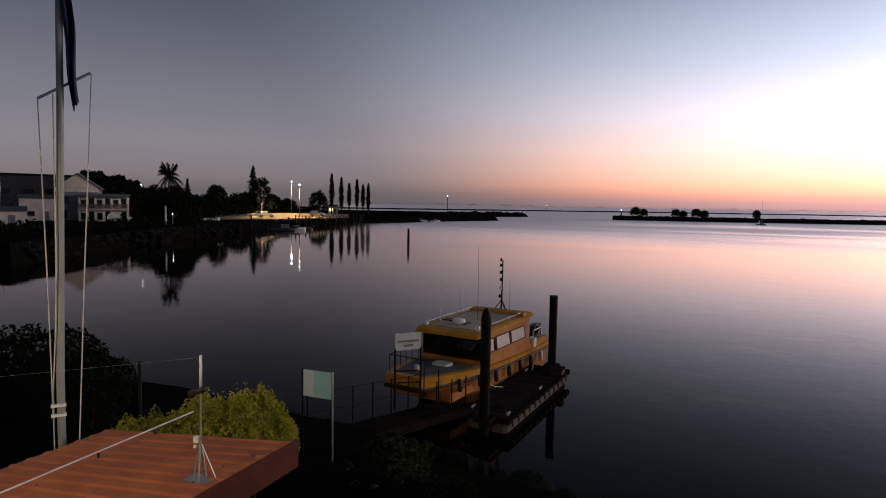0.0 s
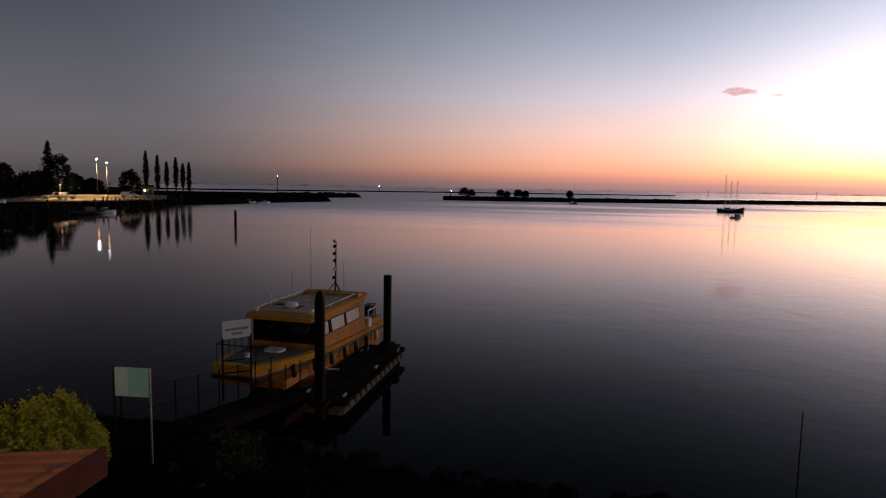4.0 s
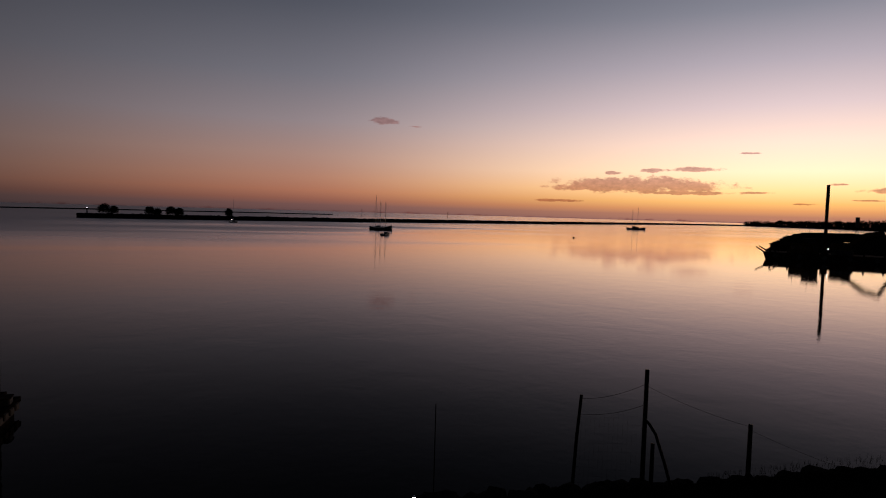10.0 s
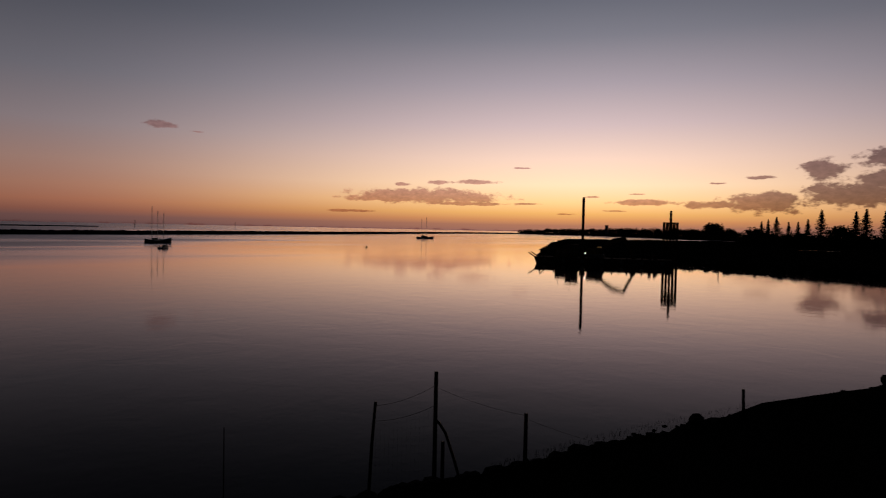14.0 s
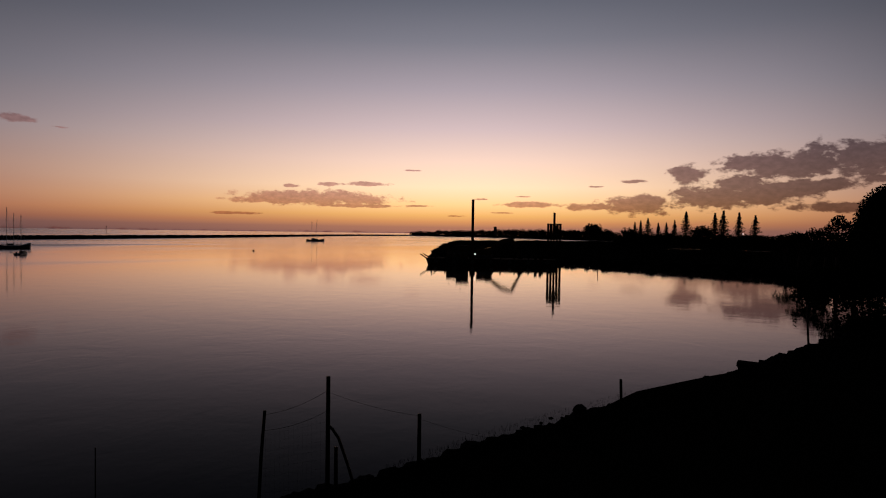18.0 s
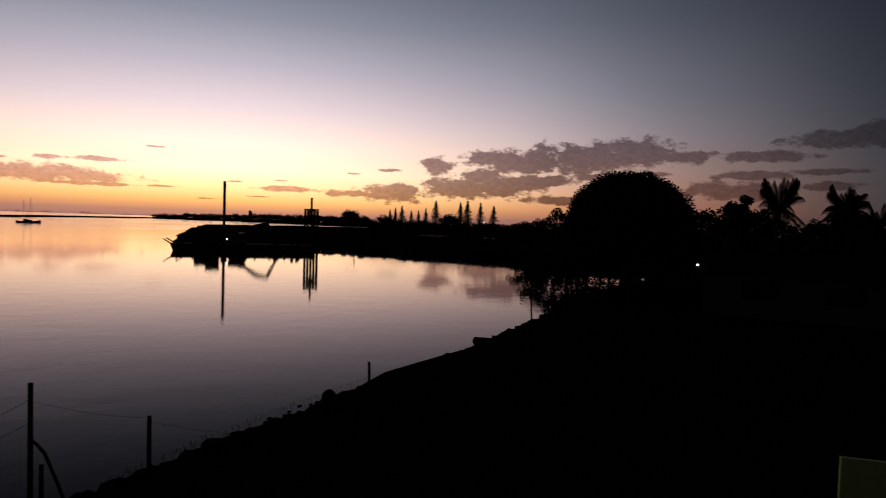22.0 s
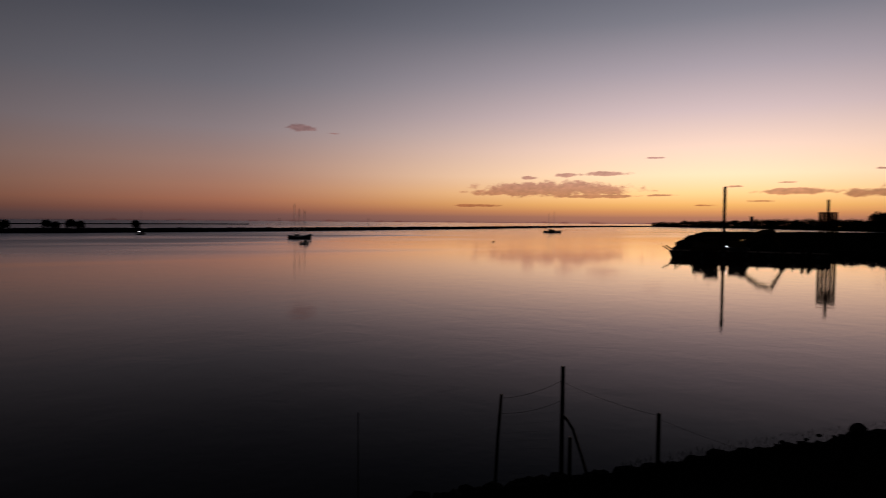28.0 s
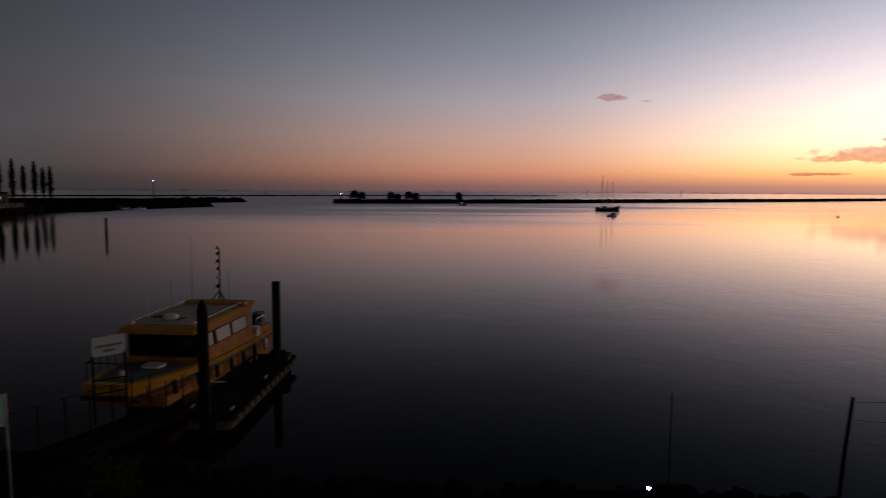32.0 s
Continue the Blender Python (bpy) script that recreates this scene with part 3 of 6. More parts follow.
for b, d, w in ((-73.4, 262, 4.5), (-78.6, 250, 3.5)):
    pud = Shape()
    rim = [tuple(on(b, d, 1.86) + Vector((w * math.cos(k * .45) * (1 + .3 * math.sin(k * 1.7)), 1.6 * w * math.sin(k * .45), 0))) for k in range(14)]
    pud.add([tuple(on(b, d, 1.86))] + rim, [(0, 1 + k, 1 + (k + 1) % 14) for k in range(14)])
    tagged(part("puddle", pud, WATER), "shallow pool of rain water on the dark flat", "puddle", kind="structure")
far_shore = [(-49, 1290), (-54.6, 1190), (-58.5, 1060), (-62.8, 865), (-65, 815), (-67.3, 780)]
right_land = bearings(*far_shore, (-68.4, 540), (-72, 480), (-80, 440), (-95, 430), (-110, 430), (-100, 1500), (-60, 1900), (-49.5, 1700))
land("ground_right_shore", right_land[::-1], 2.2, 5, 20, 2.5, EARTH, "distant wooded shore, dark against the afterglow", 13, rough=0.4)


def shore_distance(bearing):
    for (b0, d0), (b1, d1) in zip(far_shore, far_shore[1:]):
        if b0 >= bearing >= b1:
            return d0 + (d1 - d0) * (b0 - bearing) / (b0 - b1)
    return far_shore[-1][1]


# ---- plants ----
def leafy_tree(place, height, width, seed, leaves=900, leaf=0.35, base=0.35, lumps=9, mat=LEAF_DARK, label="broad dark tree standing on the shore", group="", category="tree", deep=None, name="tree"):
    rnd = random.Random(seed)
    ob = thing(name, place, label, category, group)
    t = Shape()
    lean = Vector((rnd.uniform(-.06, .06) * height, rnd.uniform(-.06, .06) * height, 0))
    fork = Vector((0, 0, height * base)) + lean * .5
    t.tube([(0, 0, -0.6), (lean.x * .2, lean.y * .2, height * base * .5), fork], [height * .035, height * .028, height * .022], 8)
    crown = Shape()
    deep = deep or width
    for i in range(lumps):
        a = i * 2.4 + rnd.uniform(-.4, .4)
        u = math.sqrt((i + .5) / lumps) * 0.72
        c = Vector((math.cos(a) * width / 2 * u, math.sin(a) * deep / 2 * u, height * (base + (1 - base) * (0.78 - 0.52 * u * u) * rnd.uniform(.82, 1.0))))
        r = width * rnd.uniform(.17, .25)
        t.tube([fork, fork.lerp(c, .5) + Vector((0, 0, .05 * height)), c], [height * .014, height * .009, height * .004], 5)
        for _ in range(leaves // lumps):
            d = Vector((rnd.gauss(0, 1), rnd.gauss(0, 1), rnd.gauss(0, .8))).normalized() * r * rnd.uniform(.35, 1.0) ** .6
            if rnd.random() < .06:
                d *= 1.12
            crown.leaf(c + d + lean * .5, leaf, rnd)
    part("trunk", t, BARK, ob, smooth=True)
    part("crown", crown, mat, ob)
    return ob


def norfolk_pine(place, height, seed, spread=0.2, bare=0.12, label="tall tiered pine, dark against the sky", group="", gaps=0.0):
    rnd = random.Random(seed)
    ob = thing("pine_tree", place, label, "tree", group)
    part("trunk", Shape().tube([(0, 0, -.6), (0, 0, height * .5), (0, 0, height)], [height * .018, height * .012, .02], 7), BARK, ob, smooth=True)
    s = Shape()
    tiers = 21
    for i in range(tiers):
        u = i / (tiers - 1)
        z0 = height * (bare + (1 - bare) * u)
        r = height * spread * 1.75 * (1 - u) ** .95 * (1 if u > .08 else .8) + .12
        for k in range(8):
            if rnd.random() < gaps:
                continue
            a = k * math.pi / 4 + i * .8 + rnd.uniform(-.3, .3)
            z = z0 + rnd.uniform(-.012, .012) * height
            q = r * rnd.uniform(.62, 1.1)
            d = Vector((math.cos(a), math.sin(a), 0))
            for j in range(8):
                w = (j + .6) / 8
                p = d * q * w + Vector((0, 0, z + q * (.05 * w + .12 * w * w)))
                s.leaf(p + Vector((rnd.uniform(-.1, .1), rnd.uniform(-.1, .1), rnd.uniform(-.35, .1))) * height * .05, height * .024 * (1.3 - .5 * w), rnd, 1.3)
    part("crown", s, LEAF_PINE, ob)
    return ob


def column_pine(place, height, seed, group=""):
    """A storm-thinned pine: bare below, a narrow spindle of foliage above."""
    rnd = random.Random(seed)
    ob = thing("pine_tree", place, "slender columnar pine with a bare lower trunk", "tree", group)
    part("trunk", Shape().tube([(0, 0, -.6), (0, 0, height * .5), (0, 0, height)], [.32, .24, .05], 7), BARK, ob, smooth=True)
    s = Shape()
    start = rnd.uniform(.16, .3)
    for _ in range(900):
        u = rnd.random()
        r = height * .062 * math.sin(math.pi * min(1, .22 + .78 * u)) ** .7 * rnd.uniform(.2, 1.05) * (1 - .25 * (u < .2))
        a = rnd.uniform(0, 6.28)
        s.leaf((math.cos(a) * r, math.sin(a) * r, height * (start + (1 - start) * u)), .42, rnd, 1.3)
    part("crown", s, LEAF_PINE, ob)
    return ob


def palm_tree(place, height, seed, fronds=17, reach=2.6, label="palm tree with drooping feathered fronds", group=""):
    rnd = random.Random(seed)
    ob = thing("palm_tree", place, label, "palm", group)
    lean = Vector((rnd.uniform(-.5, .5), rnd.uniform(-.5, .5), 0))
    top = Vector((lean.x, lean.y, height))
    part("trunk", Shape().tube([(0, 0, -.5), lean * .3 + Vector((0, 0, height * .5)), top], [.22, .16, .14], 8), BARK, ob, smooth=True)
    s = Shape()
    for k in range(fronds):
        a = k * 2.39996
        rise = rnd.uniform(-.6, 2.2)
        d = Vector((math.cos(a), math.sin(a), 0))
        side = Vector((-d.y, d.x, 0))
        prev = None
        for j in range(19):
            w = j / 18
            p = top + d * reach * w * (1 - .25 * w * max(0, rise)) + Vector((0, 0, reach * (rise * w - (.75 + .2 * rise) * w * w)))
            if prev is not None:
                s.tube([prev, p], [.03, .022], 4, False)
                l = reach * .30 * math.sin(math.pi * min(1, .12 + .86 * w)) + .08
                for sg in (-1, 1):
                    tip = p + side * sg * l * .5 + d * l * .3 - Vector((0, 0, l * (.55 + .35 * w)))
                    s.add([prev, p, tip], [(0, 1, 2)])
            prev = p
    part("fronds", s, LEAF_DARK, ob)
    return ob


def domed_tree(place, height, width, deep, seed, lumps, leaves, leaf, label, group="", girth=.75, low=.9):
    """A dense, evenly domed crown down to the ground, of many rounded clumps."""
    rnd = random.Random(seed)
    ob = thing("tree", place, label, "tree", group)
    t, crown = Shape(), Shape()
    fork = Vector((0, .1, height * .3))
    t.tube([(0, 0, -.8), (.1, 0, height * .13), fork], [girth, girth * .74, girth * .53], 10)
    for i in range(lumps):
        u = (i + .5) / lumps
        a = i * 2.39996
        z = 1 - u * .98
        q = math.sqrt(1 - z * z)
        r = rnd.uniform(1.0, 1.45)
        k = rnd.uniform(.93, 1.04)
        c = Vector((math.cos(a) * q * (width / 2 - r * .8) * k, math.sin(a) * q * (deep / 2 - r * .8) * k, low + z ** .62 * (height - low - .3 - r * .6) * k))
        t.tube([fork, fork.lerp(c, .55) + Vector((0, 0, .04 * height)), c], [girth * .21, girth * .12, .03], 5)
        for _ in range(leaves):
            d = Vector((rnd.gauss(0, 1), rnd.gauss(0, 1), rnd.gauss(0, .8))).normalized() * r * rnd.uniform(.3, 1.0) ** .5
            crown.leaf(c + d, leaf, rnd)
    part("trunk", t, BARK, ob, smooth=True)
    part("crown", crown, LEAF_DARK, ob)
    return ob


def shrub(name, place, size, seed, leaves, leaf, mat, label, category="shrub", square=3.2, depth=.95, rise=0.0, bare=0.0):
    rnd = random.Random(seed)
    ob = thing(name, place, label, category)
    stems, crown = Shape(), Shape()
    x, y, z = size
    for _ in range(14):
        a = rnd.uniform(0, 6.28)
        u = rnd.uniform(.2, .8)
        tip = Vector((math.cos(a) * x * u, math.sin(a) * y * u, z * rnd.uniform(.5, .85)))
        stems.tube([(tip.x * .2, tip.y * .2, -.2), tip * .6, tip], [.03, .02, .008], 5)
    for _ in range(leaves):
        a, u = rnd.uniform(0, 6.28), math.sqrt(rnd.random())
        lump = .90 + .13 * noise.noise(Vector((math.cos(a) * u * 2.6 + seed, math.sin(a) * u * 2.6, 0))) + .10 * noise.noise(Vector((math.cos(a) * u * 8 + seed, math.sin(a) * u * 8, 3)))
        roof = z * max(0.0, 1 - u ** square) ** .5 * lump * (1 + rise * math.cos(a) * u)
        h = roof * (1 - rnd.random() ** 2.6 * depth)
        if h < bare * z:
            continue
        q = .25 + .75 * min(1.0, h / (.8 * z))
        crown.leaf((math.cos(a) * u * x * q * (.95 + .08 * rnd.random()), math.sin(a) * u * y * q, h + (rnd.uniform(0, .16) if rnd.random() < .03 else 0)), leaf, rnd)
    part("stem", stems, BARK, ob)
    part("foliage", crown, mat, ob)
    return ob


# ---- left shore ----
def house(place):
    ob = thing("house", place, "two-storey cream weatherboard house with gable and verandas", "house")
    w, d = 7.6, 9.0  # main block with its gable towards the water
    s = Shape()
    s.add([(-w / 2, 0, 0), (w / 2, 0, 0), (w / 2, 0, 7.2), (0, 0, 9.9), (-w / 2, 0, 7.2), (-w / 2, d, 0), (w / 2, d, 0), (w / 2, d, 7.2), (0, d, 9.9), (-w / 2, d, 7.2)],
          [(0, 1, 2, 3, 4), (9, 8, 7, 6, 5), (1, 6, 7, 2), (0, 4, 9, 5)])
    # grey instead of cream: the block's shade is put into the wall colour
    part("wall", s, WALL_GREY, ob, "main block wall, its shade put into the grey")
    part("gable", Shape().add([(-w / 2 - .1, -.06, 6.2), (w / 2 + .1, -.06, 6.2), (w / 2 + .1, -.06, 7.2), (0, -.06, 9.95), (-w / 2 - .1, -.06, 7.2),
                               (-w / 2 - .1, .02, 6.2), (w / 2 + .1, .02, 6.2), (w / 2 + .1, .02, 7.2), (0, .02, 9.95), (-w / 2 - .1, .02, 7.2)],
                              [(0, 1, 2, 3, 4), (9, 8, 7, 6, 5), (0, 5, 6, 1), (1, 6, 7, 2), (0, 4, 9, 5)]), WALL_CREAM, ob, "cream gable front with faint lettering")
    for i in range(7):
        part("letter", Shape().box((.42, .05, .55), (-1.9 + i * .64, -.10, 7.0)), BLIND, ob)
    for sgn in (-1, 1):
        r = Shape()
        e = (sgn * (w / 2 + .5), 6.95)
        r.add([(0, -.4, 10.1), (0, d + .4, 10.1), (e[0], d + .4, e[1]), (e[0], -.4, e[1]), (0, -.4, 9.93), (0, d + .4, 9.93), (e[0], d + .4, e[1] - .17), (e[0], -.4, e[1] - .17)],
              [(0, 1, 2, 3), (7, 6, 5, 4), (0, 3, 7, 4), (1, 5, 6, 2), (2, 6, 7, 3)])
        part("roof", r, ROOF_GREY, ob)
    wx, ww = .6, 9.0  # the wing stands before the gabled block
    part("wing", Shape().box((ww, 6, 5.4), (wx + ww / 2, -1.2, 2.7)), WALL_CREAM, ob)
    part("wing_roof", Shape().add([(wx - .3, -5.1, 5.32), (wx + ww + .3, -5.1, 5.32), (wx + ww + .3, 2.0, 5.95), (wx - .3, 2.0, 5.95), (wx - .3, -5.1, 5.17), (wx + ww + .3, -5.1, 5.17), (wx + ww + .3, 2.0, 5.8), (wx - .3, 2.0, 5.8)],
                                  [(0, 1, 2, 3), (7, 6, 5, 4), (0, 4, 5, 1), (1, 5, 6, 2), (2, 6, 7, 3), (3, 7, 4, 0)]), ROOF_GREY, ob)
    part("balcony_floor", Shape().box((ww, .8, .18), (wx + ww / 2, -4.6, 2.75)), WALL_CREAM, ob)
    for i in range(7):
        part("veranda_post", Shape().box((.09, .09, 5.22), (wx + .1 + i * (ww - .2) / 6, -4.92, 2.61)), WHITE, ob)
    rail = Shape().box((ww, .08, .08), (wx + ww / 2, -5.0, 3.75))
    for i in range(54):
        rail.box((.10, .04, .95), (wx + .1 + i * .166, -5.0, 3.27))
    part("balustrade", rail, RAIL_BROWN, ob, "brown balcony balustrade")
    for lev in (1.35, 4.05):
        for i in range(6):
            tall = 2.0 if i % 2 else 1.4
            win = part("window", Shape().box((.95, .10, tall), (wx + .85 + i * 1.46, -4.22, lev - .1)), GLASS_DARK, ob)
            part("window_frame", Shape().box((1.15, .06, tall + .2), (wx + .85 + i * 1.46, -4.205, lev - .1)), WHITE, win)
    for x, z in ((-2.2, 4.6), (-2.6, 1.6)):
        part("window", Shape().box((1.2, .1, 1.6), (x, -.03, z)), GLASS_DARK, ob)


def on_turned(bearing, distance, z, turn=0.0):
    """A place whose own -y side faces the camera's place, then turned."""
    return Matrix.Translation(on(bearing, distance, z)) @ spin(bearing + turn)


house(on_turned(53.3, 150, 2.0, -6))


def shed(place, size, mat, label, roof=ROOF_GREY, pitch=.8, glass=None):
    x, y, z = size
    ob = thing("shed", place, label, "shed")
    part("wall", Shape().box(size, (0, 0, z / 2)), mat, ob)
    part("roof", Shape().add([(-x / 2 - .3, -y / 2 - .3, z), (x / 2 + .3, -y / 2 - .3, z), (x / 2 + .3, 0, z + pitch), (-x / 2 - .3, 0, z + pitch), (x / 2 + .3, y / 2 + .3, z), (-x / 2 - .3, y / 2 + .3, z)],
                             [(0, 1, 2, 3), (3, 2, 4, 5), (0, 5, 4, 1), (1, 4, 2), (0, 3, 5)]), roof, ob)
    part("door", Shape().box((.95, .06, 2.0), (x * .2, -y / 2 - .02, 1.0)), WALL_GREY, ob)
    part("window", Shape().box((1.2, .06, .9), (-x * .2, -y / 2 - .02, 1.6)), glass or GLASS_DARK, ob)
    return ob


shed(on_turned(58.2, 120, 2.1), (6, 4, 2.6), WALL_CREAM, "small cream shed with a low roof")
shed(on_turned(55.9, 150, 2.1), (6.5, 4, 4.6), WALL_CREAM, "pale two-level outbuilding beside the house")
shed(on_turned(32.9, 265, 2.2), (4, 3, 3.0), WALL_CREAM, "small lit kiosk by the jetty", glass=LIT_WINDOW)


def car(place, colour, label, ute=True):
    ob = thing("car", place, label, "car")
    prof = [(-2.4, .45), (-2.4, .95), (-1.0, 1.0), (-.2, 1.05), (.1, 1.75), (1.0, 1.78), (1.55, 1.1), (2.3, .98), (2.4, .5)] if ute else \
        [(-2.2, .45), (-2.25, 1.0), (-1.9, 1.65), (.4, 1.7), (1.2, 1.1), (2.2, .95), (2.25, .5)]
    part("body", Shape().loft([[(x, s, z) for x, z in prof] for s in (-.88, .88)]), colour, ob)
    part("window", Shape().loft([[(x, s, z) for x, z in ((.12, 1.15), (.25, 1.62), (.95, 1.65), (1.35, 1.15))] for s in (-.9, .9)]), GLASS_DARK, ob)
    for x in (-1.5, 1.45):
        for s in (-.8, .8):
            w = part("wheel", Shape().tube([(x, s - .12, .36), (x, s + .12, .36)], .36, 14), BLACK, ob)
            part("rim", Shape().tube([(x, s - .13, .36), (x, s + .13, .36)], .2, 10), STEEL, w)
    for s in (-.6, .6):
        part("headlight", Shape().box((.06, .3, .14), (2.37, s, .8)), WHITE, ob)
    return ob


car(on_turned(50.4, 146, 2.2, 4), WHITE, "white station wagon parked before the house", False)
car(on_turned(39.6, 181, 2.40, 4), WHITE, "white utility truck under the car park lamps")
car(on_turned(38.75, 183, 2.40, 8), WHITE, "white station wagon beside the utility truck", False)
car(on_turned(34.3, 205, 2.40, -6), WHITE, "pale car parked under the second lamp", False)

car_park = Shape()
rows = []
for b, d in ((43, 158), (41, 162), (38, 168), (35, 184), (31.5, 205)):
    rows.append([tuple(on(b, d, 2.32)), tuple(on(b, 245, 2.42))])
car_park.loft([[r[0], r[1], (r[1][0], r[1][1], 2.0), (r[0][0], r[0][1], 2.0)] for r in rows])
tagged(part("car_park", car_park, GRAVEL), "gravel car park lit warm by street lamps", "pavement", kind="structure")


def street_lamp(place, height, label, power, colour, glow, cone):
    ob = thing("street_lamp", place, label, "street lamp", "car park lamps")
    part("pole", Shape().tube([(0, 0, -.3), (0, 0, height * .5), (0, 0, height)], [.13, .10, .07], 8), LAMP_POLE, ob, smooth=True)
    part("arm", Shape().tube([(0, 0, height - .1), (0, -.6, height + .1), (0, -1.3, height + .15)], .05, 6), RUST, ob)
    part("lantern", Shape().box((.45, 1.0, .18), (0, -1.5, height + .22), .08), STEEL, ob)
    part("diffuser", Shape().box((.36, .85, .12), (0, -1.5, height + .08), .06), glow, ob, "lit lamp glass")
    w = Matrix(place) if isinstance(place, Matrix) else Matrix.Translation(place)
    lamp("street_lamp_light", "SPOT", w @ pose(0, -1.5, height - .05, -10, 0, 0), power, colour, spot_size=radians(cone), spot_blend=.45, shadow_soft_size=.2)
    return ob


street_lamp(on_turned(36.57, 236, 2.3), 11.8, "tall lit street lamp over the car park", 13000, (1, .56, .20), LIGHT_WHITE, 110)
street_lamp(on_turned(35.85, 192, 2.3), 9.6, "second street lamp over the car park", 9000, (1, .54, .18), LIGHT_SMALL, 136)
# third post is made up: its lamp is added to light the truck
street_lamp(on_turned(39.1, 186, 2.3), 6.0, "low lamp added to light the parked truck", 5200, (1, .54, .17), WHITE, 104)


def pole(name, place, height, r, mat, label, category, head=None):
    ob = thing(name, place, label, category)
    part("post", Shape().tube([(0, 0, -1.0), (0, 0, height)], [r, r * .8], 8), mat, ob, smooth=True)
    if head:
        part("cap", Shape().ball((0, 0, height + r), r * 1.3, 8, 5), head, ob)
    return ob


pole("lamp_post", on(46.9, 123, 2), 3.8, .16, ALU, "white post with a small lamp on the foreshore", "post", None)
pole("bollard_light", on(46.35, 127, 1.6), 2.6, .06, STEEL, "low post with a warm light by the water", "post", LIGHT_SMALL)
pole("mast", on(58.3, 170, 2), 13, .08, STEEL, "thin steel mast behind the sheds", "mast")

# trees along the left shore
for b, d, h, w, n in ((46.2, 140, 8.5, 9, 1), (48.5, 150, 7.0, 8, 2), (44.6, 165, 6.8, 9, 3), (42.9, 185, 10.4, 7, 4), (41.2, 200, 8.0, 9, 5), (39.2, 232, 14.2, 9, 6), (38.2, 268, 9.0, 8, 7),
                      (34.2, 262, 10.4, 8.5, 8), (47.8, 160, 9, 9, 9), (43.6, 200, 7.5, 8, 10), (36.9, 275, 7.0, 9, 41), (40.4, 240, 9.0, 8, 42), (45.5, 150, 7, 8, 43)):
    domed_tree(on(b, d, 1.7), h * .96, w, w, n, 26, 110, .34, "dark bushy tree on the foreshore", "foreshore trees", .28)
domed_tree(on(50.6, 192, 2), 11.4, 20, 12, 21, 60, 130, .45, "wide dark tree behind the house", "", .4)
domed_tree(on(52.3, 214, 2), 13.6, 15, 12, 22, 46, 120, .5, "wide dark tree behind the house", "", .4)
ware = thing("warehouse", on_turned(59.2, 195, 2), "long dark warehouse with a flat roofline", "building")
part("wall", Shape().box((38, 20, 10.6), (0, 10, 5.3)), WALL_DARK, ware)
part("roof", Shape().box((39, 21, .5), (0, 10, 10.8)), ROOF_BLACK, ware)
part("door", Shape().box((5, .2, 5), (-6, -.05, 2.5)), ROOF_BLACK, ware)
for x in (4, 9, 14):
    part("window", Shape().box((2.2, .12, 1.2), (x, -.03, 6.5)), GLASS_DARK, ware)
pole("lamp_post", on(48.75, 137, 2), 7.7, .045, RUST, "thin post with a small white light", "post", LIGHT_SMALL)
lamp("post_light", "SPOT", look(on(48.85, 136.6, 9.8), on(52.2, 147, 4.2)), 210, (1.0, 0.72, 0.58), spot_size=radians(95), spot_blend=.6, shadow_soft_size=.2)
palm_tree(on(46.7, 136, 2), 9.6, 5, 34, 3.0)
norfolk_pine(on(45.2, 215, 2), 11.5, 15, .12, .2)
norfolk_pine(on(39.85, 238, 2), 17.2, 16, .17, .1)
domed_tree(on(46.5, 131.5, 1.8), 6.9, 11, 8, 44, 40, 130, .3, "wide dark tree under the palm crown", "foreshore trees", .3)
for i, (b, e) in enumerate(((33.02, 2.56), (32.15, 2.25), (31.45, 1.72), (30.75, 2.1), (30.2, 1.62), (29.72, 1.72))):
    column_pine(on(b, 262, 2.0), 4.9 + 262 * math.tan(radians(e)), 50 + i, "row of pines on the point")

scrub("scrub", [(60, 105), (55, 112), (51, 118), (47.5, 128), (45, 145)], 5, 2.0, 6000, .3, 23, 2.0, label="dark low scrub along the foreshore")
scrub("scrub", [(62, 140), (57, 160), (50, 172), (46, 175), (43, 215), (40.5, 268), (34, 298)], 7, 5.0, 11000, .45, 24, 2.0, label="dark massed bushes behind the foreshore")
# jetty piles, moored dinghies and the kiosk light
rnd = random.Random(77)
pile_one = thing("jetty_pile", on(36.8, 168, -.5), "weathered timber jetty pile standing in the water", "pile", "jetty piles")
part("post", Shape().tube([(0, 0, -.8), (.03, 0, 1.6), (0, .03, 3.4)], [.2, .2, .18], 8), PILE, pile_one, smooth=True)
for i in range(21):
    b = 36.2 - i * .30
    copy_thing(pile_one, Matrix.Translation(on(b, 172 + i * 1.7 + (i % 3) * 5, rnd.uniform(-.9, .1))) @ Matrix.Rotation(rnd.uniform(-.04, .04), 4, "X"))
copy_thing(pile_one, Matrix.Translation(on(30.35, 178, .35)))
copy_thing(pile_one, Matrix.Translation(on(40.0, 140, 0)))
pile_far = thing("channel_pile", on(25.98, 104, -.5), "lone dark mooring pile in open water", "pile")
part("post", Shape().tube([(0, 0, -.8), (0, 0, 1.6), (0, 0, 3.25)], [.2, .2, .18], 10), PILE, pile_far, smooth=True)
deck_far = Shape()
for i in range(9):
    deck_far.box((2.6, 4.2, .25), Matrix.Translation(on(36.3 - i * .62, 182 + i * 2.5, 1.75)) @ spin(36))
tagged(part("jetty", deck_far, TIMBER), "old timber jetty deck on dark piles", "jetty")


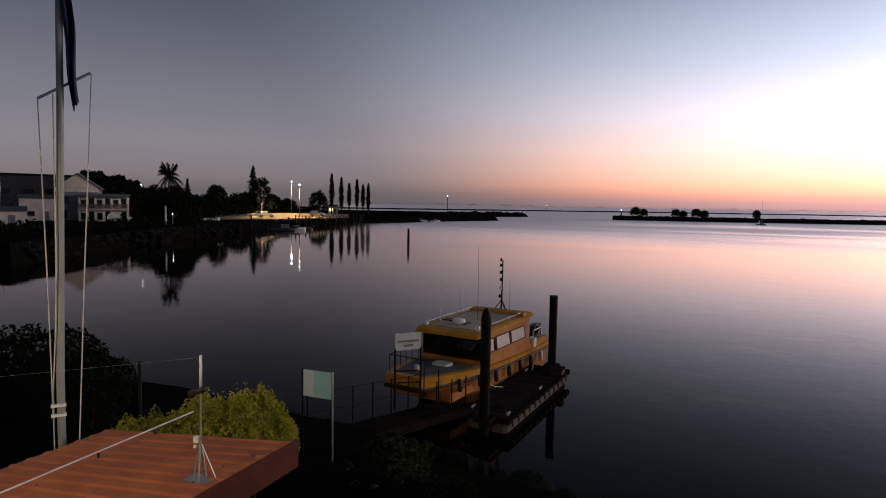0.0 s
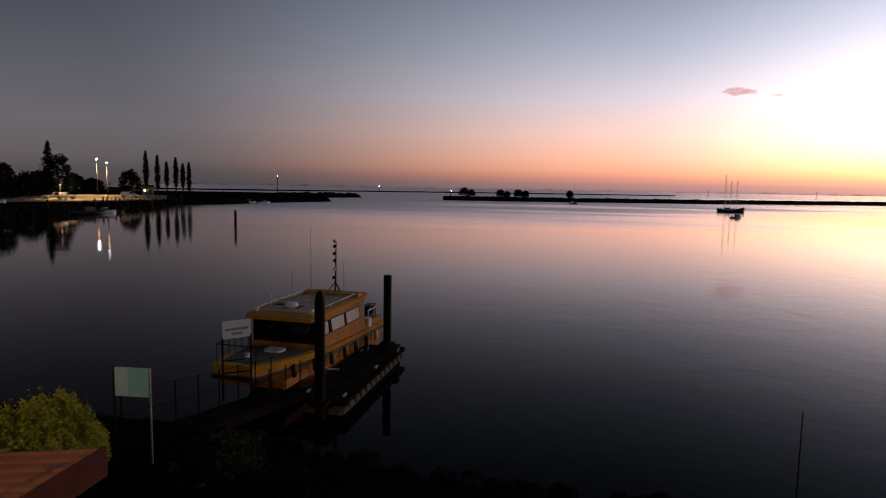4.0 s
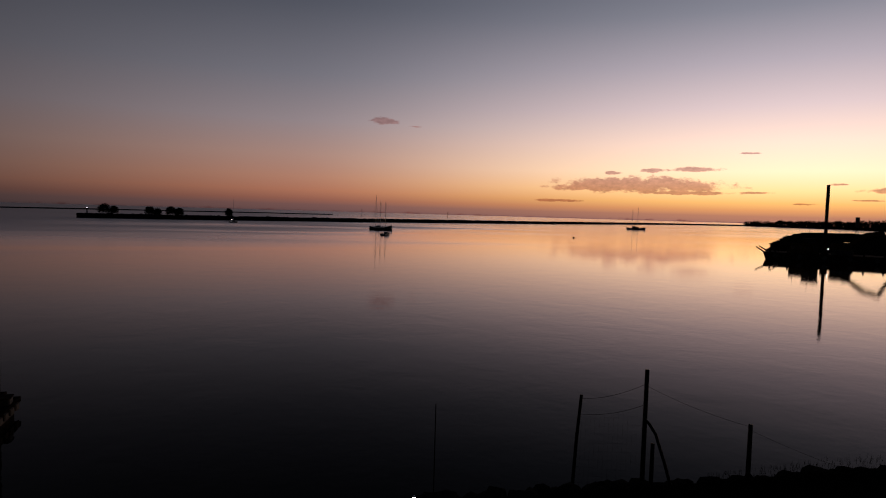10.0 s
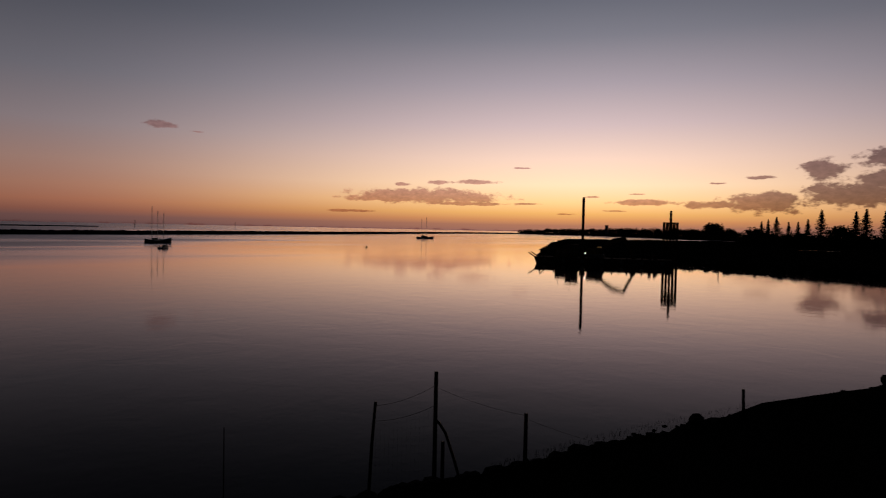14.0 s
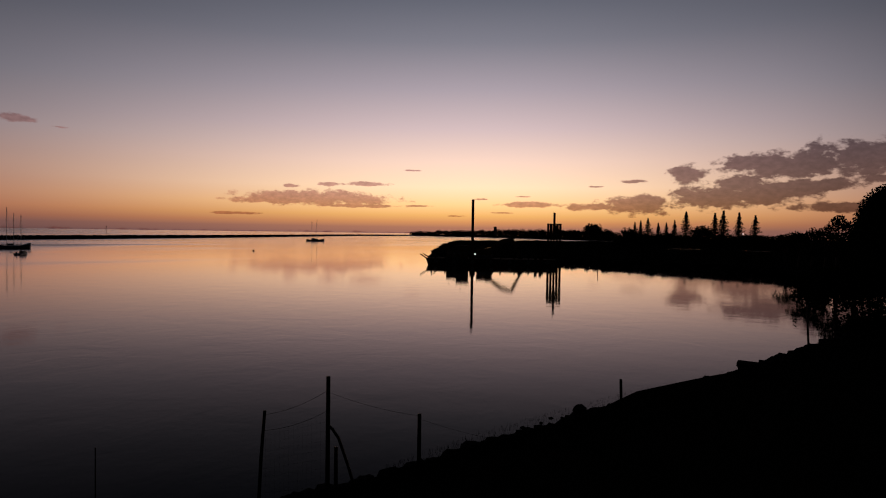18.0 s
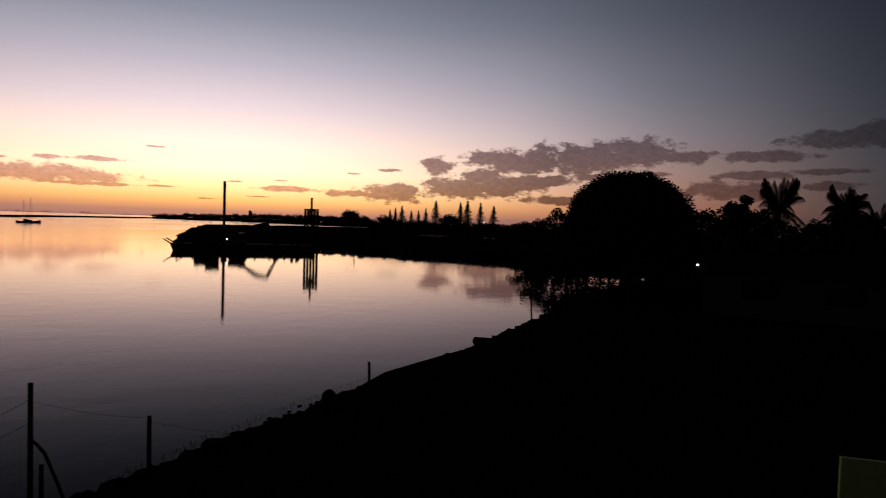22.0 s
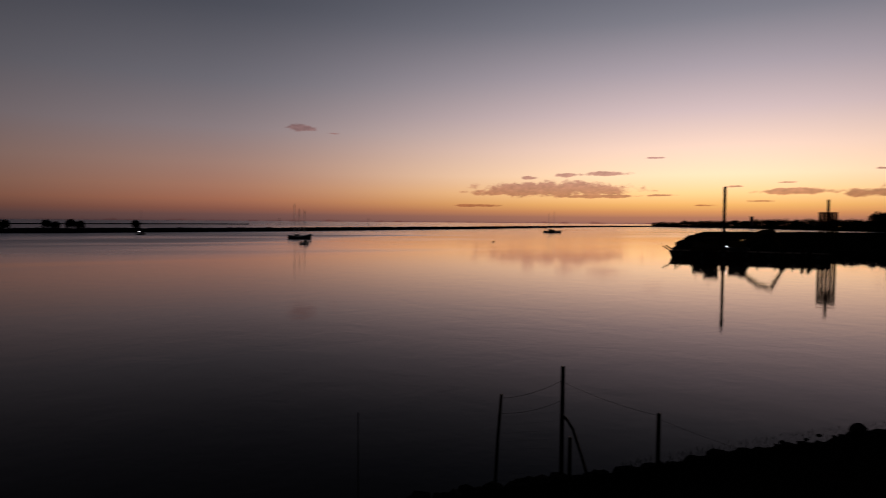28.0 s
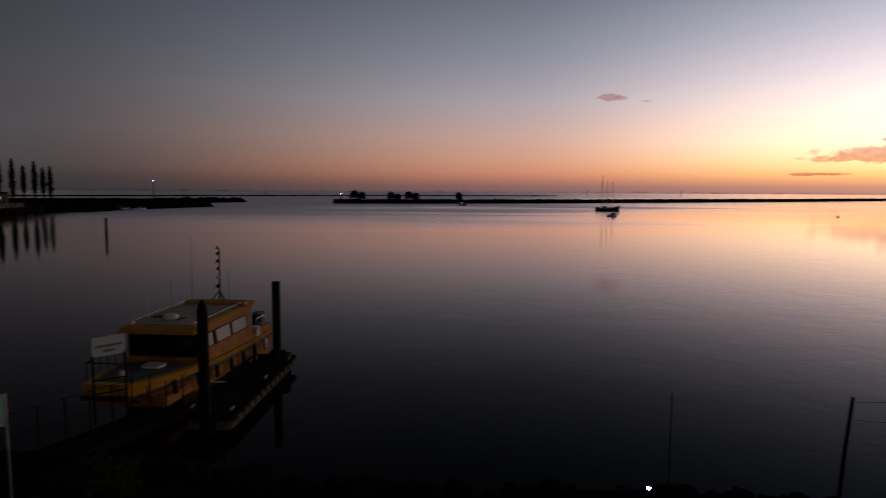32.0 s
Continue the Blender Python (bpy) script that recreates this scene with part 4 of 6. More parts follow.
def dinghy(place, length, mat, label, group="", cabin=True):
    ob = thing("boat", place, label, "boat", group)
    rings = []
    for i in range(9):
        u = i / 8
        w = length * .17 * (1 - max(0, u - .45) ** 2 * 3.1)
        z = length * (.10 + .05 * u * u)
        x = (u - .5) * length
        rings.append([(x, -w, z), (x, -w * .75, -.1), (x, 0, -.25), (x, w * .75, -.1), (x, w, z), (x, w * .85, z - .04), (x, 0, z * .5), (x, -w * .85, z - .04)])
    part("hull", Shape().loft(rings), mat, ob, smooth=True)
    if cabin:
        part("cabin", Shape().box((length * .28, length * .22, length * .14), (length * .05, 0, length * .17), .1), DIM_CABIN, ob)
    part("motor", Shape().box((.25, .3, .6), (-length * .5 - .1, 0, length * .13), .05), BLACK, ob)
    return ob


dinghy(on_turned(37.3, 150, 0, 8), 6.5, HULL_DARK, "dark moored launch by the jetty", "moored launches")
dinghy(on_turned(43.4, 150, 2.45, 8), 4.2, WHITE, "pale dinghy drawn up on the foreshore", "", False)
dinghy(on_turned(36.2, 156, 0, 4), 5.0, WHITE, "pale dinghy moored by the jetty", "moored launches")
dinghy(on_turned(35.6, 158, 0, -6), 5.0, HULL_DARK, "small dark dinghy tied to a pile", "moored launches", False)
dinghy(on_turned(25.0, 236, 0, 10), 6.0, WHITE, "pale cabin launch moored off the point", "moored launches")
dinghy(on_turned(23.6, 238, 0, 30), 5.0, WHITE, "pale launch moored off the point", "moored launches")


def beacon(place, height, light, label, r=.3):
    ob = thing("channel_beacon", place, label, "beacon", "channel beacons")
    part("post", Shape().tube([(0, 0, -2), (0, 0, height)], [.35, .3], 8), RUST, ob)
    part("platform", Shape().box((1.6, 1.6, .15), (0, 0, height)), RUST, ob)
    part("lantern", Shape().tube([(0, 0, height), (0, 0, height + r * 2)], [r, r * .85], 8), light, ob)
    return ob


beacon(on(22.45, 560, 0), 14.0, LIGHT_BLUE, "tall channel beacon with a blue light")
beacon(on(13.4, 900, 0), 7.0, LIGHT_WARM, "channel beacon with a small orange light", .34)
beacon(on(6.8, 395, 0), 4.6, LIGHT_SMALL, "white light on the breakwater's head", .22)
beacon(on(26.9, 240, 0), 4.0, WHITE, "pale unlit marker post off the point")
beacon(on(-15.6, 900, 0), 9.5, RUST, "dark beacon beyond the breakwater")
beacon(on(-23.5, 900, 0), 9.5, RUST, "dark beacon beyond the breakwater")

# ---- harbour, middle ----
for i, (b, h, w) in enumerate(((5.6, 6.4, 7.0), (4.9, 5.4, 5.0), (2.25, 5.6, 5.6), (1.65, 4.6, 4.6), (.62, 5.8, 6.2), (-.02, 5.2, 5.2), (-4.0, 5.6, 4.6))):
    domed_tree(on(b, 352 + i, 1.5), h * .92, w * .92, w * .92, 60 + i, 22, 70, .30, "wind-bent mangrove tree on the breakwater", "breakwater trees", .10)


def sailing_boat(place, length, masts, label, hull=HULL_DARK, cat=False, freeboard=1.0):
    ob = thing("sailing_boat", place, label, "boat")
    offs = (-1.9, 1.9) if cat else (0,)
    for o in offs:
        rings = []
        for i in range(11):
            u = i / 10
            w = length * (.06 if cat else .13) * math.sin(math.pi * min(1, .22 + .78 * (1 - u) ** .8)) ** .6 * (1 if u < .95 else .5)
            z = length * (.075 + .06 * (2 * u - .9) ** 2) * freeboard
            x = (u - .5) * length
            rings.append([(x, o - w, z), (x, o - w * .7, -.1), (x, o, -.4), (x, o + w * .7, -.1), (x, o + w, z)])
        part("hull", Shape().loft(rings), hull, ob, smooth=True)
    part("cabin", Shape().box((length * .34, 4.2 if cat else length * .16, length * .07), (-length * .04, 0, length * .115), .25), WHITE if not cat else HULL_DARK, ob)
    part("deckhouse", Shape().box((length * .16, length * .14, length * .06), (-length * .12, 0, length * .17), .2), HULL_DARK, ob)
    if not cat:
        part("bowsprit", Shape().tube([(length * .45, 0, length * .13), (length * .62, 0, length * .17)], [.09, .05], 6), RUST, ob)
    for x, h in masts:
        m = part("mast", Shape().tube([(x, 0, length * .08), (x, 0, h)], [.10, .06], 7), STEEL, ob)
        part("boom", Shape().tube([(x, 0, length * .16), (x - length * .16, 0, length * .17)], .07, 6), STEEL, m)
        part("stay", Shape().tube([(x, 0, h), (x - length * .12, 0, length * .1)], .018, 4).tube([(x, 0, h), (x + length * .14, 0, length * .11)], .018, 4), STEEL, m)
        part("spreader", Shape().box((.06, 1.6, .05), (x, 0, h * .66)), STEEL, m)
    return ob


sailing_boat(on_turned(-17.35, 236, 0, 20), 9.0, ((-2.0, 13.2), (-.1, 11.3), (1.9, 11.0)), "dark three-masted sailing boat at anchor", HULL_DARK, freeboard=1.5)
dinghy(on_turned(-17.85, 187, 0, 62), 4.6, HULL_DARK, "dark tender with a small cuddy trailing behind the sailing boat")
sailing_boat(on_turned(-40.4, 430, 0, 12), 11.5, ((1.0, 15.0), (-2.4, 13.6)), "dark low catamaran with two thin masts", HULL_DARK, True)
small = dinghy(on_turned(-4.4, 305, 0, 40), 4.6, HULL_DARK, "small moored boat with a white light")
part("mast", Shape().tube([(0, 0, .5), (0, 0, 11.0)], .045, 5), STEEL, small)
part("riding_light", Shape().ball((-1.0, 0, 1.5), .13, 8, 5), LIGHT_SMALL, small, "lit white riding light")
for b, d in ((-35.04, 217),):
    ob = thing("mooring_buoy", on(b, d, 0), "small dark round mooring buoy", "buoy", "mooring buoys")
    part("float", Shape().ball((0, 0, .1), .30, 10, 6), RUST, ob, smooth=True)
    part("ring", Shape().tube([(0, 0, .36), (0, 0, .55)], .05, 6), STEEL, ob)

# ---- the barge and its plant ----
barge_place = Matrix.Translation(on(-56.5, 138.2, 0)) @ spin(-56.5)
barge = thing("work_barge", barge_place, "rusty flat work barge moored by the spoil bank", "barge")
part("hull", Shape().loft([[(x, y, z) for x, z in ((-14.2, 1.35), (-13.6, -.3), (14, -.3), (14.2, 1.35))] for y in (-4, 4)]), RUST, barge)
part("deck", Shape().box((28.4, 8, .08), (0, 0, 1.38)), RUST, barge)
for y in (-2.6, 2.6):
    part("fairlead", Shape().tube([(-13.9, y, 1.2), (-15.6, y, 2.3)], [.16, .12], 6), RUST, barge)
    part("fairlead", Shape().tube([(-12.0, y, 1.4), (-13.2, y, 2.3)], [.14, .1], 6), RUST, barge)
for x in range(-13, 15, 3):
    part("bollard", Shape().tube([(x, -3.6, 1.4), (x, -3.6, 1.85)], .16, 8), RUST, barge)
for x in range(-12, 14, 4):
    part("tyre_fender", Shape().tube([(x, -4.05, .8), (x, -4.3, .8)], .42, 12), BLACK, barge)
for y in (-3.9,):
    rl = Shape()
    for x in range(-7, -1):
        rl.tube([(x, y, 1.4), (x, y, 2.4)], .03, 5)
    rl.tube([(-7, y, 2.4), (-2, y, 2.4)], .03, 5)
    part("handrail", rl, RUST, barge)
cabin = thing("site_cabin", barge_place @ Matrix.Translation((-7.4, -.6, 1.42)), "low dirty deck cabin on the barge", "cabin")
part("wall", Shape().box((4.8, 2.6, 1.75), (-.1, 0, .88), .1), MACHINE, cabin)
part("wheelhouse", Shape().box((2.6, 2.5, 1.0), (1.0, 0, 2.2), .15), MACHINE, cabin)
part("roof", Shape().box((3.0, 2.9, .12), (1.0, 0, 2.74)), RUST, cabin)
for x in (-1.9, -.7, .5, 1.7):
    part("window", Shape().box((.7, .06, .6), (x, -1.31, 1.1)), GLASS_DARK, cabin)
for x in (.35, 1.5):
    part("window", Shape().box((.9, .06, .55), (x, -1.26, 2.25)), GLASS_DARK, cabin)
for x, h in ((-1.9, 3.2), (.6, 4.6), (1.7, 3.6)):
    part("aerial", Shape().tube([(x, 0, 1.7), (x, 0, h)], .03, 5), RUST, cabin)
spud = thing("spud_pile", barge_place @ Matrix.Translation((-4.1, -3.2, 0)), "tall dark steel spud pile through the barge", "pile")
part("shaft", Shape().tube([(0, 0, -1), (0, 0, 14.3)], .30, 10), RUST, spud, smooth=True)
part("collar", Shape().box((1.2, 1.2, 1.1), (0, 0, 1.9), .1), RUST, spud)
part("deck_light", Shape().ball((.6, -.7, 2.5), .10, 8, 5), LIGHT_SMALL, spud, "lit white deck light")
digger = thing("excavator", barge_place @ Matrix.Translation((-1.4, .3, 1.42)), "dirty tracked excavator with its boom raised", "excavator")
for y in (-1.1, 1.1):
    part("track", Shape().loft([[(x, y + s, z) for x, z in ((-1.9, .35), (-1.6, 0), (1.6, 0), (1.9, .35), (1.6, .8), (-1.6, .8))] for s in (-.3, .3)]), BLACK, digger)
part("body", Shape().box((3.4, 2.5, 1.2), (-.2, 0, 1.45), .2), MACHINE, digger)
part("cab", Shape().loft([[(x, y, z) for x, z in ((.1, 1.0), (.1, 2.2), (.3, 2.35), (1.2, 2.35), (1.55, 1.6), (1.6, 1.0))] for y in (-1.2, -.2)]), GLASS_DARK, digger)
part("boom", Shape().loft([[(x, y, z) for x, z in ((.7, 1.2), (.8, 2.0), (3.4, 4.2), (6.1, 4.75), (6.4, 4.1), (3.8, 3.3))] for y in (-.35, .35)]), MACHINE, digger)
part("stick", Shape().tube([(5.9, 0, 4.5), (7.0, 0, 2.2), (7.9, 0, .6)], [.42, .36, .24], 6), MACHINE, digger)
part("bucket", Shape().loft([[(7.4, y, .9), (8.3, y, .7), (8.4, y, .1), (7.6, y, .0), (7.1, y, .3)] for y in (-.6, .6)]), RUST, digger)
part("ram", Shape().tube([(1.4, 0, 1.7), (3.4, 0, 3.6)], .09, 6), STEEL, digger)

sheet_ = thing("tarpaulin", Matrix.Translation(on(-53.5, 151.5, 0)) @ spin(-53.5), "pale grey tarpaulin laid over spoil on the bank", "tarpaulin")
folds = [[(-2.4 + i * .6, 0.2 + .25 * math.sin(i * 1.7), .75 + .1 * math.sin(i * 2.1)), (-2.4 + i * .6, 1.6 + .2 * math.sin(i), 1.75 + .12 * math.sin(i * 1.3)), (-2.4 + i * .6, 2.8, 1.9 + .1 * math.sin(i * 2.6)), (-2.4 + i * .6, 2.8, 1.6)] for i in range(9)]
part("cover", Shape().loft(folds), WALL_GREY, sheet_)
for x in (9.6, 10.6):
    drum = thing("drum", barge_place @ Matrix.Translation((x, -2.6, 1.42)), "dark steel drum standing on the barge", "drum", "barge drums")
    part("body", Shape().tube([(0, 0, 0), (0, 0, .9)], .32, 12), RUST, drum)
    part("lid", Shape().tube([(0, 0, .9), (0, 0, .93)], .30, 12), RUST, drum)
tower = thing("pile_frame", Matrix.Translation(on(-62.2, 149, 0)) @ spin(-62), "dark steel piling tower with a caged platform", "tower")
for x in (-1.4, -.7, .7, 1.4):
    part("leg", Shape().tube([(x, 0, -1), (x, .3, 9.4)], .32, 6), RUST, tower)
part("king_post", Shape().tube([(0, .2, -1), (0, .2, 12.1)], .26, 8), RUST, tower, smooth=True)
for z in (6.6, 8.0, 9.4):
    part("platform", Shape().box((3.4, 2.0, .2), (0, .2, z)), RUST, tower)
for i in range(6):
    x = -1.6 + i * .64
    part("guard_post", Shape().box((.14, .14, 2.9), (x, -.72, 8.0)), RUST, tower)
part("rail", Shape().box((3.4, .08, .12), (0, -.85, 7.3)).box((3.4, .08, .12), (0, -.85, 8.7)), RUST, tower)
part("brace", Shape().tube([(-1.5, 0, 1), (1.5, 0, 5)], .07, 5).tube([(1.5, 0, 1), (-1.5, 0, 5)], .07, 5), RUST, tower)
pole("marker_post", on(-66.1, 140, 0), 3.0, .1, RUST, "thin dark marker post off the spoil bank", "post")

# ---- right shore ----
rnd = random.Random(91)
for i in range(34):
    b = -49.4 - i * .54 - rnd.uniform(0, .3)
    d = shore_distance(b)
    leafy_tree(on(b, d + 30, 1.6), rnd.uniform(8, 13) * (.4 if i < 4 else .8 if i < 10 else 1), rnd.uniform(18, 28), 100 + i, 1100, .9, base=.04, lumps=9, label="far dark belt of coastal trees", group="far shore trees")
scrub("scrub", [(-49.6, 1310), (-54.6, 1215), (-58.5, 1085), (-62.8, 890), (-65, 840), (-68, 790)], 16, 6.0, 26000, 1.0, 27, 1.2, label="far dark belt of shoreline scrub")
silo = thing("silo", on(-56.88, 1125, 2.0), "lone square tower on the far shore", "tower")
part("wall", Shape().box((3.9, 3.9, 16.6), (0, 0, 8.3)), WALL_DARK, silo)
part("cap", Shape().box((4.5, 4.5, .7), (0, 0, 16.9)), ROOF_BLACK, silo)
leafy_tree(on(-65.6, 835, 2), 19.5, 28, 140, 1500, 1.1, base=.18, lumps=14, label="spreading dark tree on the far shore")
for i in range(22):
    b = -68.6 - i * .62
    leafy_tree(on(b, 400 - i * 4 + rnd.uniform(-20, 20), 1.6), rnd.uniform(5.0, 7.8), rnd.uniform(9, 13), 150 + i, 900, .45, base=.06, lumps=7, label="dark scrubby trees along the shore", group="shore trees")
for i, (b, e, sp) in enumerate(((-70.36, 1.47, .21), (-73.48, 2.06, .185), (-75.76, 1.94, .17), (-76.41, 2.13, .185), (-77.6, 1.97, .16), (-78.82, 1.76, .20), (-71.89, 1.1, .15), (-72.56, 1.33, .16), (-71.22, 1.09, .15), (-69.76, 1.28, .13), (-69.27, 1.12, .13))):
    norfolk_pine(on(b, 430, 2.0), 5.0 + 430 * math.tan(radians(e)), 200 + i, sp, .15, group="far pines", gaps=.06)
leafy_tree(on(-74.9, 405, 1.6), 12.6, 16, 190, 1400, .7, base=.06, lumps=14, label="rounded dark tree among the pines")
leafy_tree(on(-68.9, 425, 1.6), 9.8, 17, 191, 1400, .7, base=.06, lumps=14, label="broad flat-topped tree mass among the pines")
pole("lamp_post", on(-77.92, 398, 1.6), 6.9, .15, RUST, "far post with a tiny lit lamp", "post", LIGHT_SMALL)
pole("lamp_post", on(-69.95, 396, 1.6), 4.4, .12, RUST, "far post with a tiny lit lamp", "post", LIGHT_SMALL)
for i, (b, d, h, w) in enumerate(((-81.9, 130, 7.4, 4.0), (-82.8, 128, 7.8, 4.4), (-83.7, 120, 8.2, 4.6), (-84.5, 116, 10.6, 4.0), (-85.6, 110, 7.6, 4.6), (-81.0, 150, 6.0, 5), (-97.3, 75, 9.2, 4.0), (-98.4, 80, 8.2, 4.5))):
    leafy_tree(on(b, d, 1.8), h, w, 220 + i, 900, .2, base=.25, lumps=8, label="ragged dark saplings on the bank", group="bank saplings")
for i in range(16):
    leafy_tree(on(-85.5 - i * 1.9, 95 + (i % 3) * 9, 1.8), 6.2 + (i % 4) * .45, 9, 240 + i, 1100, .24, base=.15, lumps=9, label="dark massed garden trees", group="garden trees")

scrub("scrub", [(-94, 88), (-98, 80), (-104, 74), (-114, 70)], 5, 6.3, 60000, .30, 25, 1.2, label="dark massed garden shrubs behind the fig")
# the great fig on the bank, its skirts hanging over the water
domed_tree(by_eye(-90.9, 56, 1.6, -76.5), 10.3, 15.4, 11.5, 300, 190, 800, .115, "great domed fig tree, black against the dusk", low=2.9)


def weeping(place, seed, width, top, low):
    rnd = random.Random(seed)
    ob = thing("tree", place, "low tree with branches trailing to the water", "tree", "trailing trees")
    t, c = Shape(), Shape()
    t.tube([(0, 0, -.6), (-.15, .1, 1.4), (-.4, .2, top * .8)], [.07, .055, .03], 7)
    for _ in range(64):
        a, u = rnd.uniform(0, 6.28), math.sqrt(rnd.random())
        p = Vector((math.cos(a) * width * u, math.sin(a) * width * .6 * u, top * rnd.uniform(.72, 1.0)))
        t.tube([(-.4, .2, top * .75), p], [.05, .02], 4)
        fall = rnd.uniform(.2, 1.0) ** 1.2 * (top - low) * (.5 + .5 * u)
        for k in range(90):
            w = rnd.random() ** 1.1
            c.leaf(p + Vector((rnd.gauss(0, .17) * (1.3 - w), rnd.gauss(0, .17) * (1.3 - w), .35 - fall * w)), .10, rnd)
    part("trunk", t, BARK, ob)
    part("crown", c, LEAF_DARK, ob)
    return ob


scrub("scrub", [(-86.2, 47.6), (-87.4, 48.3), (-90, 49.6), (-94, 51), (-98, 53)], 1.0, 3.0, 26000, .12, 28, .9, label="dark undergrowth below the fig at the water's edge")
weeping(by_eye(-84.4, 47, 1.2, -76.5), 310, 2.6, 3.6, .5)
weeping(by_eye(-82.6, 45.5, .7, -76.5), 313, 1.7, 3.6, .8)
weeping(by_eye(-85.8, 48, 1.2, -76.5), 314, 2.3, 3.8, .6)
weeping(by_eye(-87.2, 50, 1.4, -76.5), 311, 2.6, 4.2, 1.0)
weeping(by_eye(-89.8, 54, 1.5, -76.5), 312, 3.0, 4.6, 1.2)

for i, (b, top, d, fronds, reach_) in enumerate(((-102.2, 7.35, 62, 30, 2.9), (-107.5, 7.3, 66, 44, 2.7), (-109.6, 6.4, 70, 34, 2.2))):
    palm_tree(by_eye(b, d, 1.8, -76.5), top, 321 + i, fronds, reach_, "palm crown dark against the dusk", "palms behind the building")
for i, (b, d, h, w) in enumerate(((-98.9, 70, 10.2, 3.4), (-99.5, 69, 10.8, 3.0), (-100.0, 70, 11.6, 2.2), (-101.2, 72, 9.6, 4.2), (-102.0, 66, 9.2, 3.8), (-105.1, 74, 8.6, 3.0), (-107.0, 68, 9.6, 3.6), (-108.1, 69, 9.2, 3.6))):
    leafy_tree(by_eye(b, d, 1.8, -76.5), h, w, 340 + i, 1500, .17, base=.15, lumps=9, label="ragged dark garden tree beside the palms", group="trees by the palms")
leafy_tree(on(-113.4, 40, 1.8), 9.5, 3.8, 330, 1200, .2, base=.3, label="tall ragged tree beside the building")

# aerial mast
aerial = thing("aerial_mast", by_eye(-110.3, 30, 1.8, -76.5), "thin guyed aerial mast with a side arm", "aerial")
part("mast", Shape().tube([(0, 0, 0), (0, 0, 16.8)], .022, 6), RUST, aerial)
part("arm", Shape().tube([(0, 0, 11.15), (.1, -.42, 11.1), (.1, -.45, 10.85)], .018, 5), RUST, aerial)
part("base", Shape().box((.4, .4, .1), (0, 0, .05)), ROCK, aerial)

# low building beyond the lawn
low = thing("building", on_turned(-106.5, 42, 1.75, 3), "low dark-walled building with wide windows", "building")
part("wall", Shape().box((14, 6, 3.0), (0, 3, 1.5)), WALL_DARK, low)
part("roof", Shape().add([(-7.5, -.7, 3.0), (7.5, -.7, 3.0), (7.5, 3, 4.1), (-7.5, 3, 4.1), (7.5, 6.6, 3.0), (-7.5, 6.6, 3.0), (-7.5, -.7, 2.85), (7.5, -.7, 2.85), (7.5, 6.6, 2.85), (-7.5, 6.6, 2.85)],
                         [(0, 1, 2, 3), (3, 2, 4, 5), (0, 6, 7, 1), (4, 8, 9, 5), (6, 9, 8, 7), (1, 7, 8, 4, 2), (0, 3, 5, 9, 6)]), ROOF_BLACK, low)
for x in (-3.9, .4, 4.2):
    w = part("window", Shape().box((1.9, .08, 1.2), (x, -.02, 1.9)), GLASS_DARK, low)
    part("window_frame", Shape().box((2.1, .05, 1.4), (x, -.01, 1.9)), WALL_DARK, w)
part("door", Shape().box((.95, .08, 2.1), (2.2, -.02, 1.05)), WALL_DARK, low)
part("wall_lamp", Shape().ball((-7.3, -.75, 3.22), .06, 8, 5), LIGHT_SMALL, low, "lit white wall lamp")

# yellow wall below the veranda
out = thing("garden_wall", (8.0, -2.30, 1.72), "yellow-painted garden wall carrying an air conditioner", "wall")
part("panel", Shape().box((.05, 5.0, 2.86), (.025, -2.5, 1.43)), WALL_YELLOW, out)
part("coping", Shape().box((.06, 5.0, .012), (.025, -2.5, 2.866)), WALL_YELLOW, out)
ac = thing("air_conditioner", (7.84, -3.0, 3.36), "white air conditioner unit hung on the yellow wall", "air conditioner")
part("case", Shape().box((.3, .8, .58), (0, -.15, .29), .03), WHITE, ac)
part("fan_guard", Shape().tube([(-.15, -.2, .28), (-.17, -.2, .28)], .22, 20), STEEL, ac)
for i in range(5):
    part("louvre", Shape().box((.012, .40, .012), (-.176, -.2, .12 + i * .08)), BLACK, ac)
part("bracket", Shape().box((.28, .04, .04), (.01, .1, -.02)).box((.28, .04, .04), (.01, -.4, -.02)), STEEL, ac)
pole("vent_pipe", (5.4, -1.35, 1.8), 2.9, .045, STEEL, "thin grey vent pipe beside the yellow wall", "pipe")

# ---- the fence on the near bank ----
def fence(b, d, z=0.0):
    return by_eye(b, d - .38, z, -37.7)


def post(place, height, r, lean=(0, 0), label="dark timber fence post on the bank"):
    ob = thing("fence_post", place, label, "post", "bank fence")
    part("post", Shape().tube([(0, 0, -.6), (lean[0] * .5, lean[1] * .5, height * .5), (lean[0], lean[1], height)], [r * 1.05, r, r * .95], 8), PILE, ob, smooth=True)
    return ob


tall = post(fence(-41.55, 14.5, .95), 2.75, .05, label="tall dark fence post with a brace")
a, b = fence(-41.6, 14.45, 7 - 14.5 * math.tan(radians(16.9))), fence(-44.7, 14.2, .7)
a, b = a - tall.location, b - tall.location
part("brace", Shape().tube([a, a.lerp(b, .12) + Vector((0, 0, .15)), a.lerp(b, .3) + Vector((0, 0, .30)), a.lerp(b, .58) + Vector((0, 0, .24)), b], .035, 6), PILE, tall, smooth=True)
post(fence(-35.35, 14.4, 1.0), 2.01, .038, (.14, -.05), "leaning thin fence post")
post(fence(-50.0, 14.2, 1.7), 1.20, .046)
post(fence(-42.3, 14.3, .9), 1.25, .045, label="short stump of a fence post")
post(fence(-68.45, 20.0, 1.65), .90, .048, (.06, .06))
light_post = thing("marker_light", (4.35, 11.25, .9), "small white marker light low on the bank", "light")
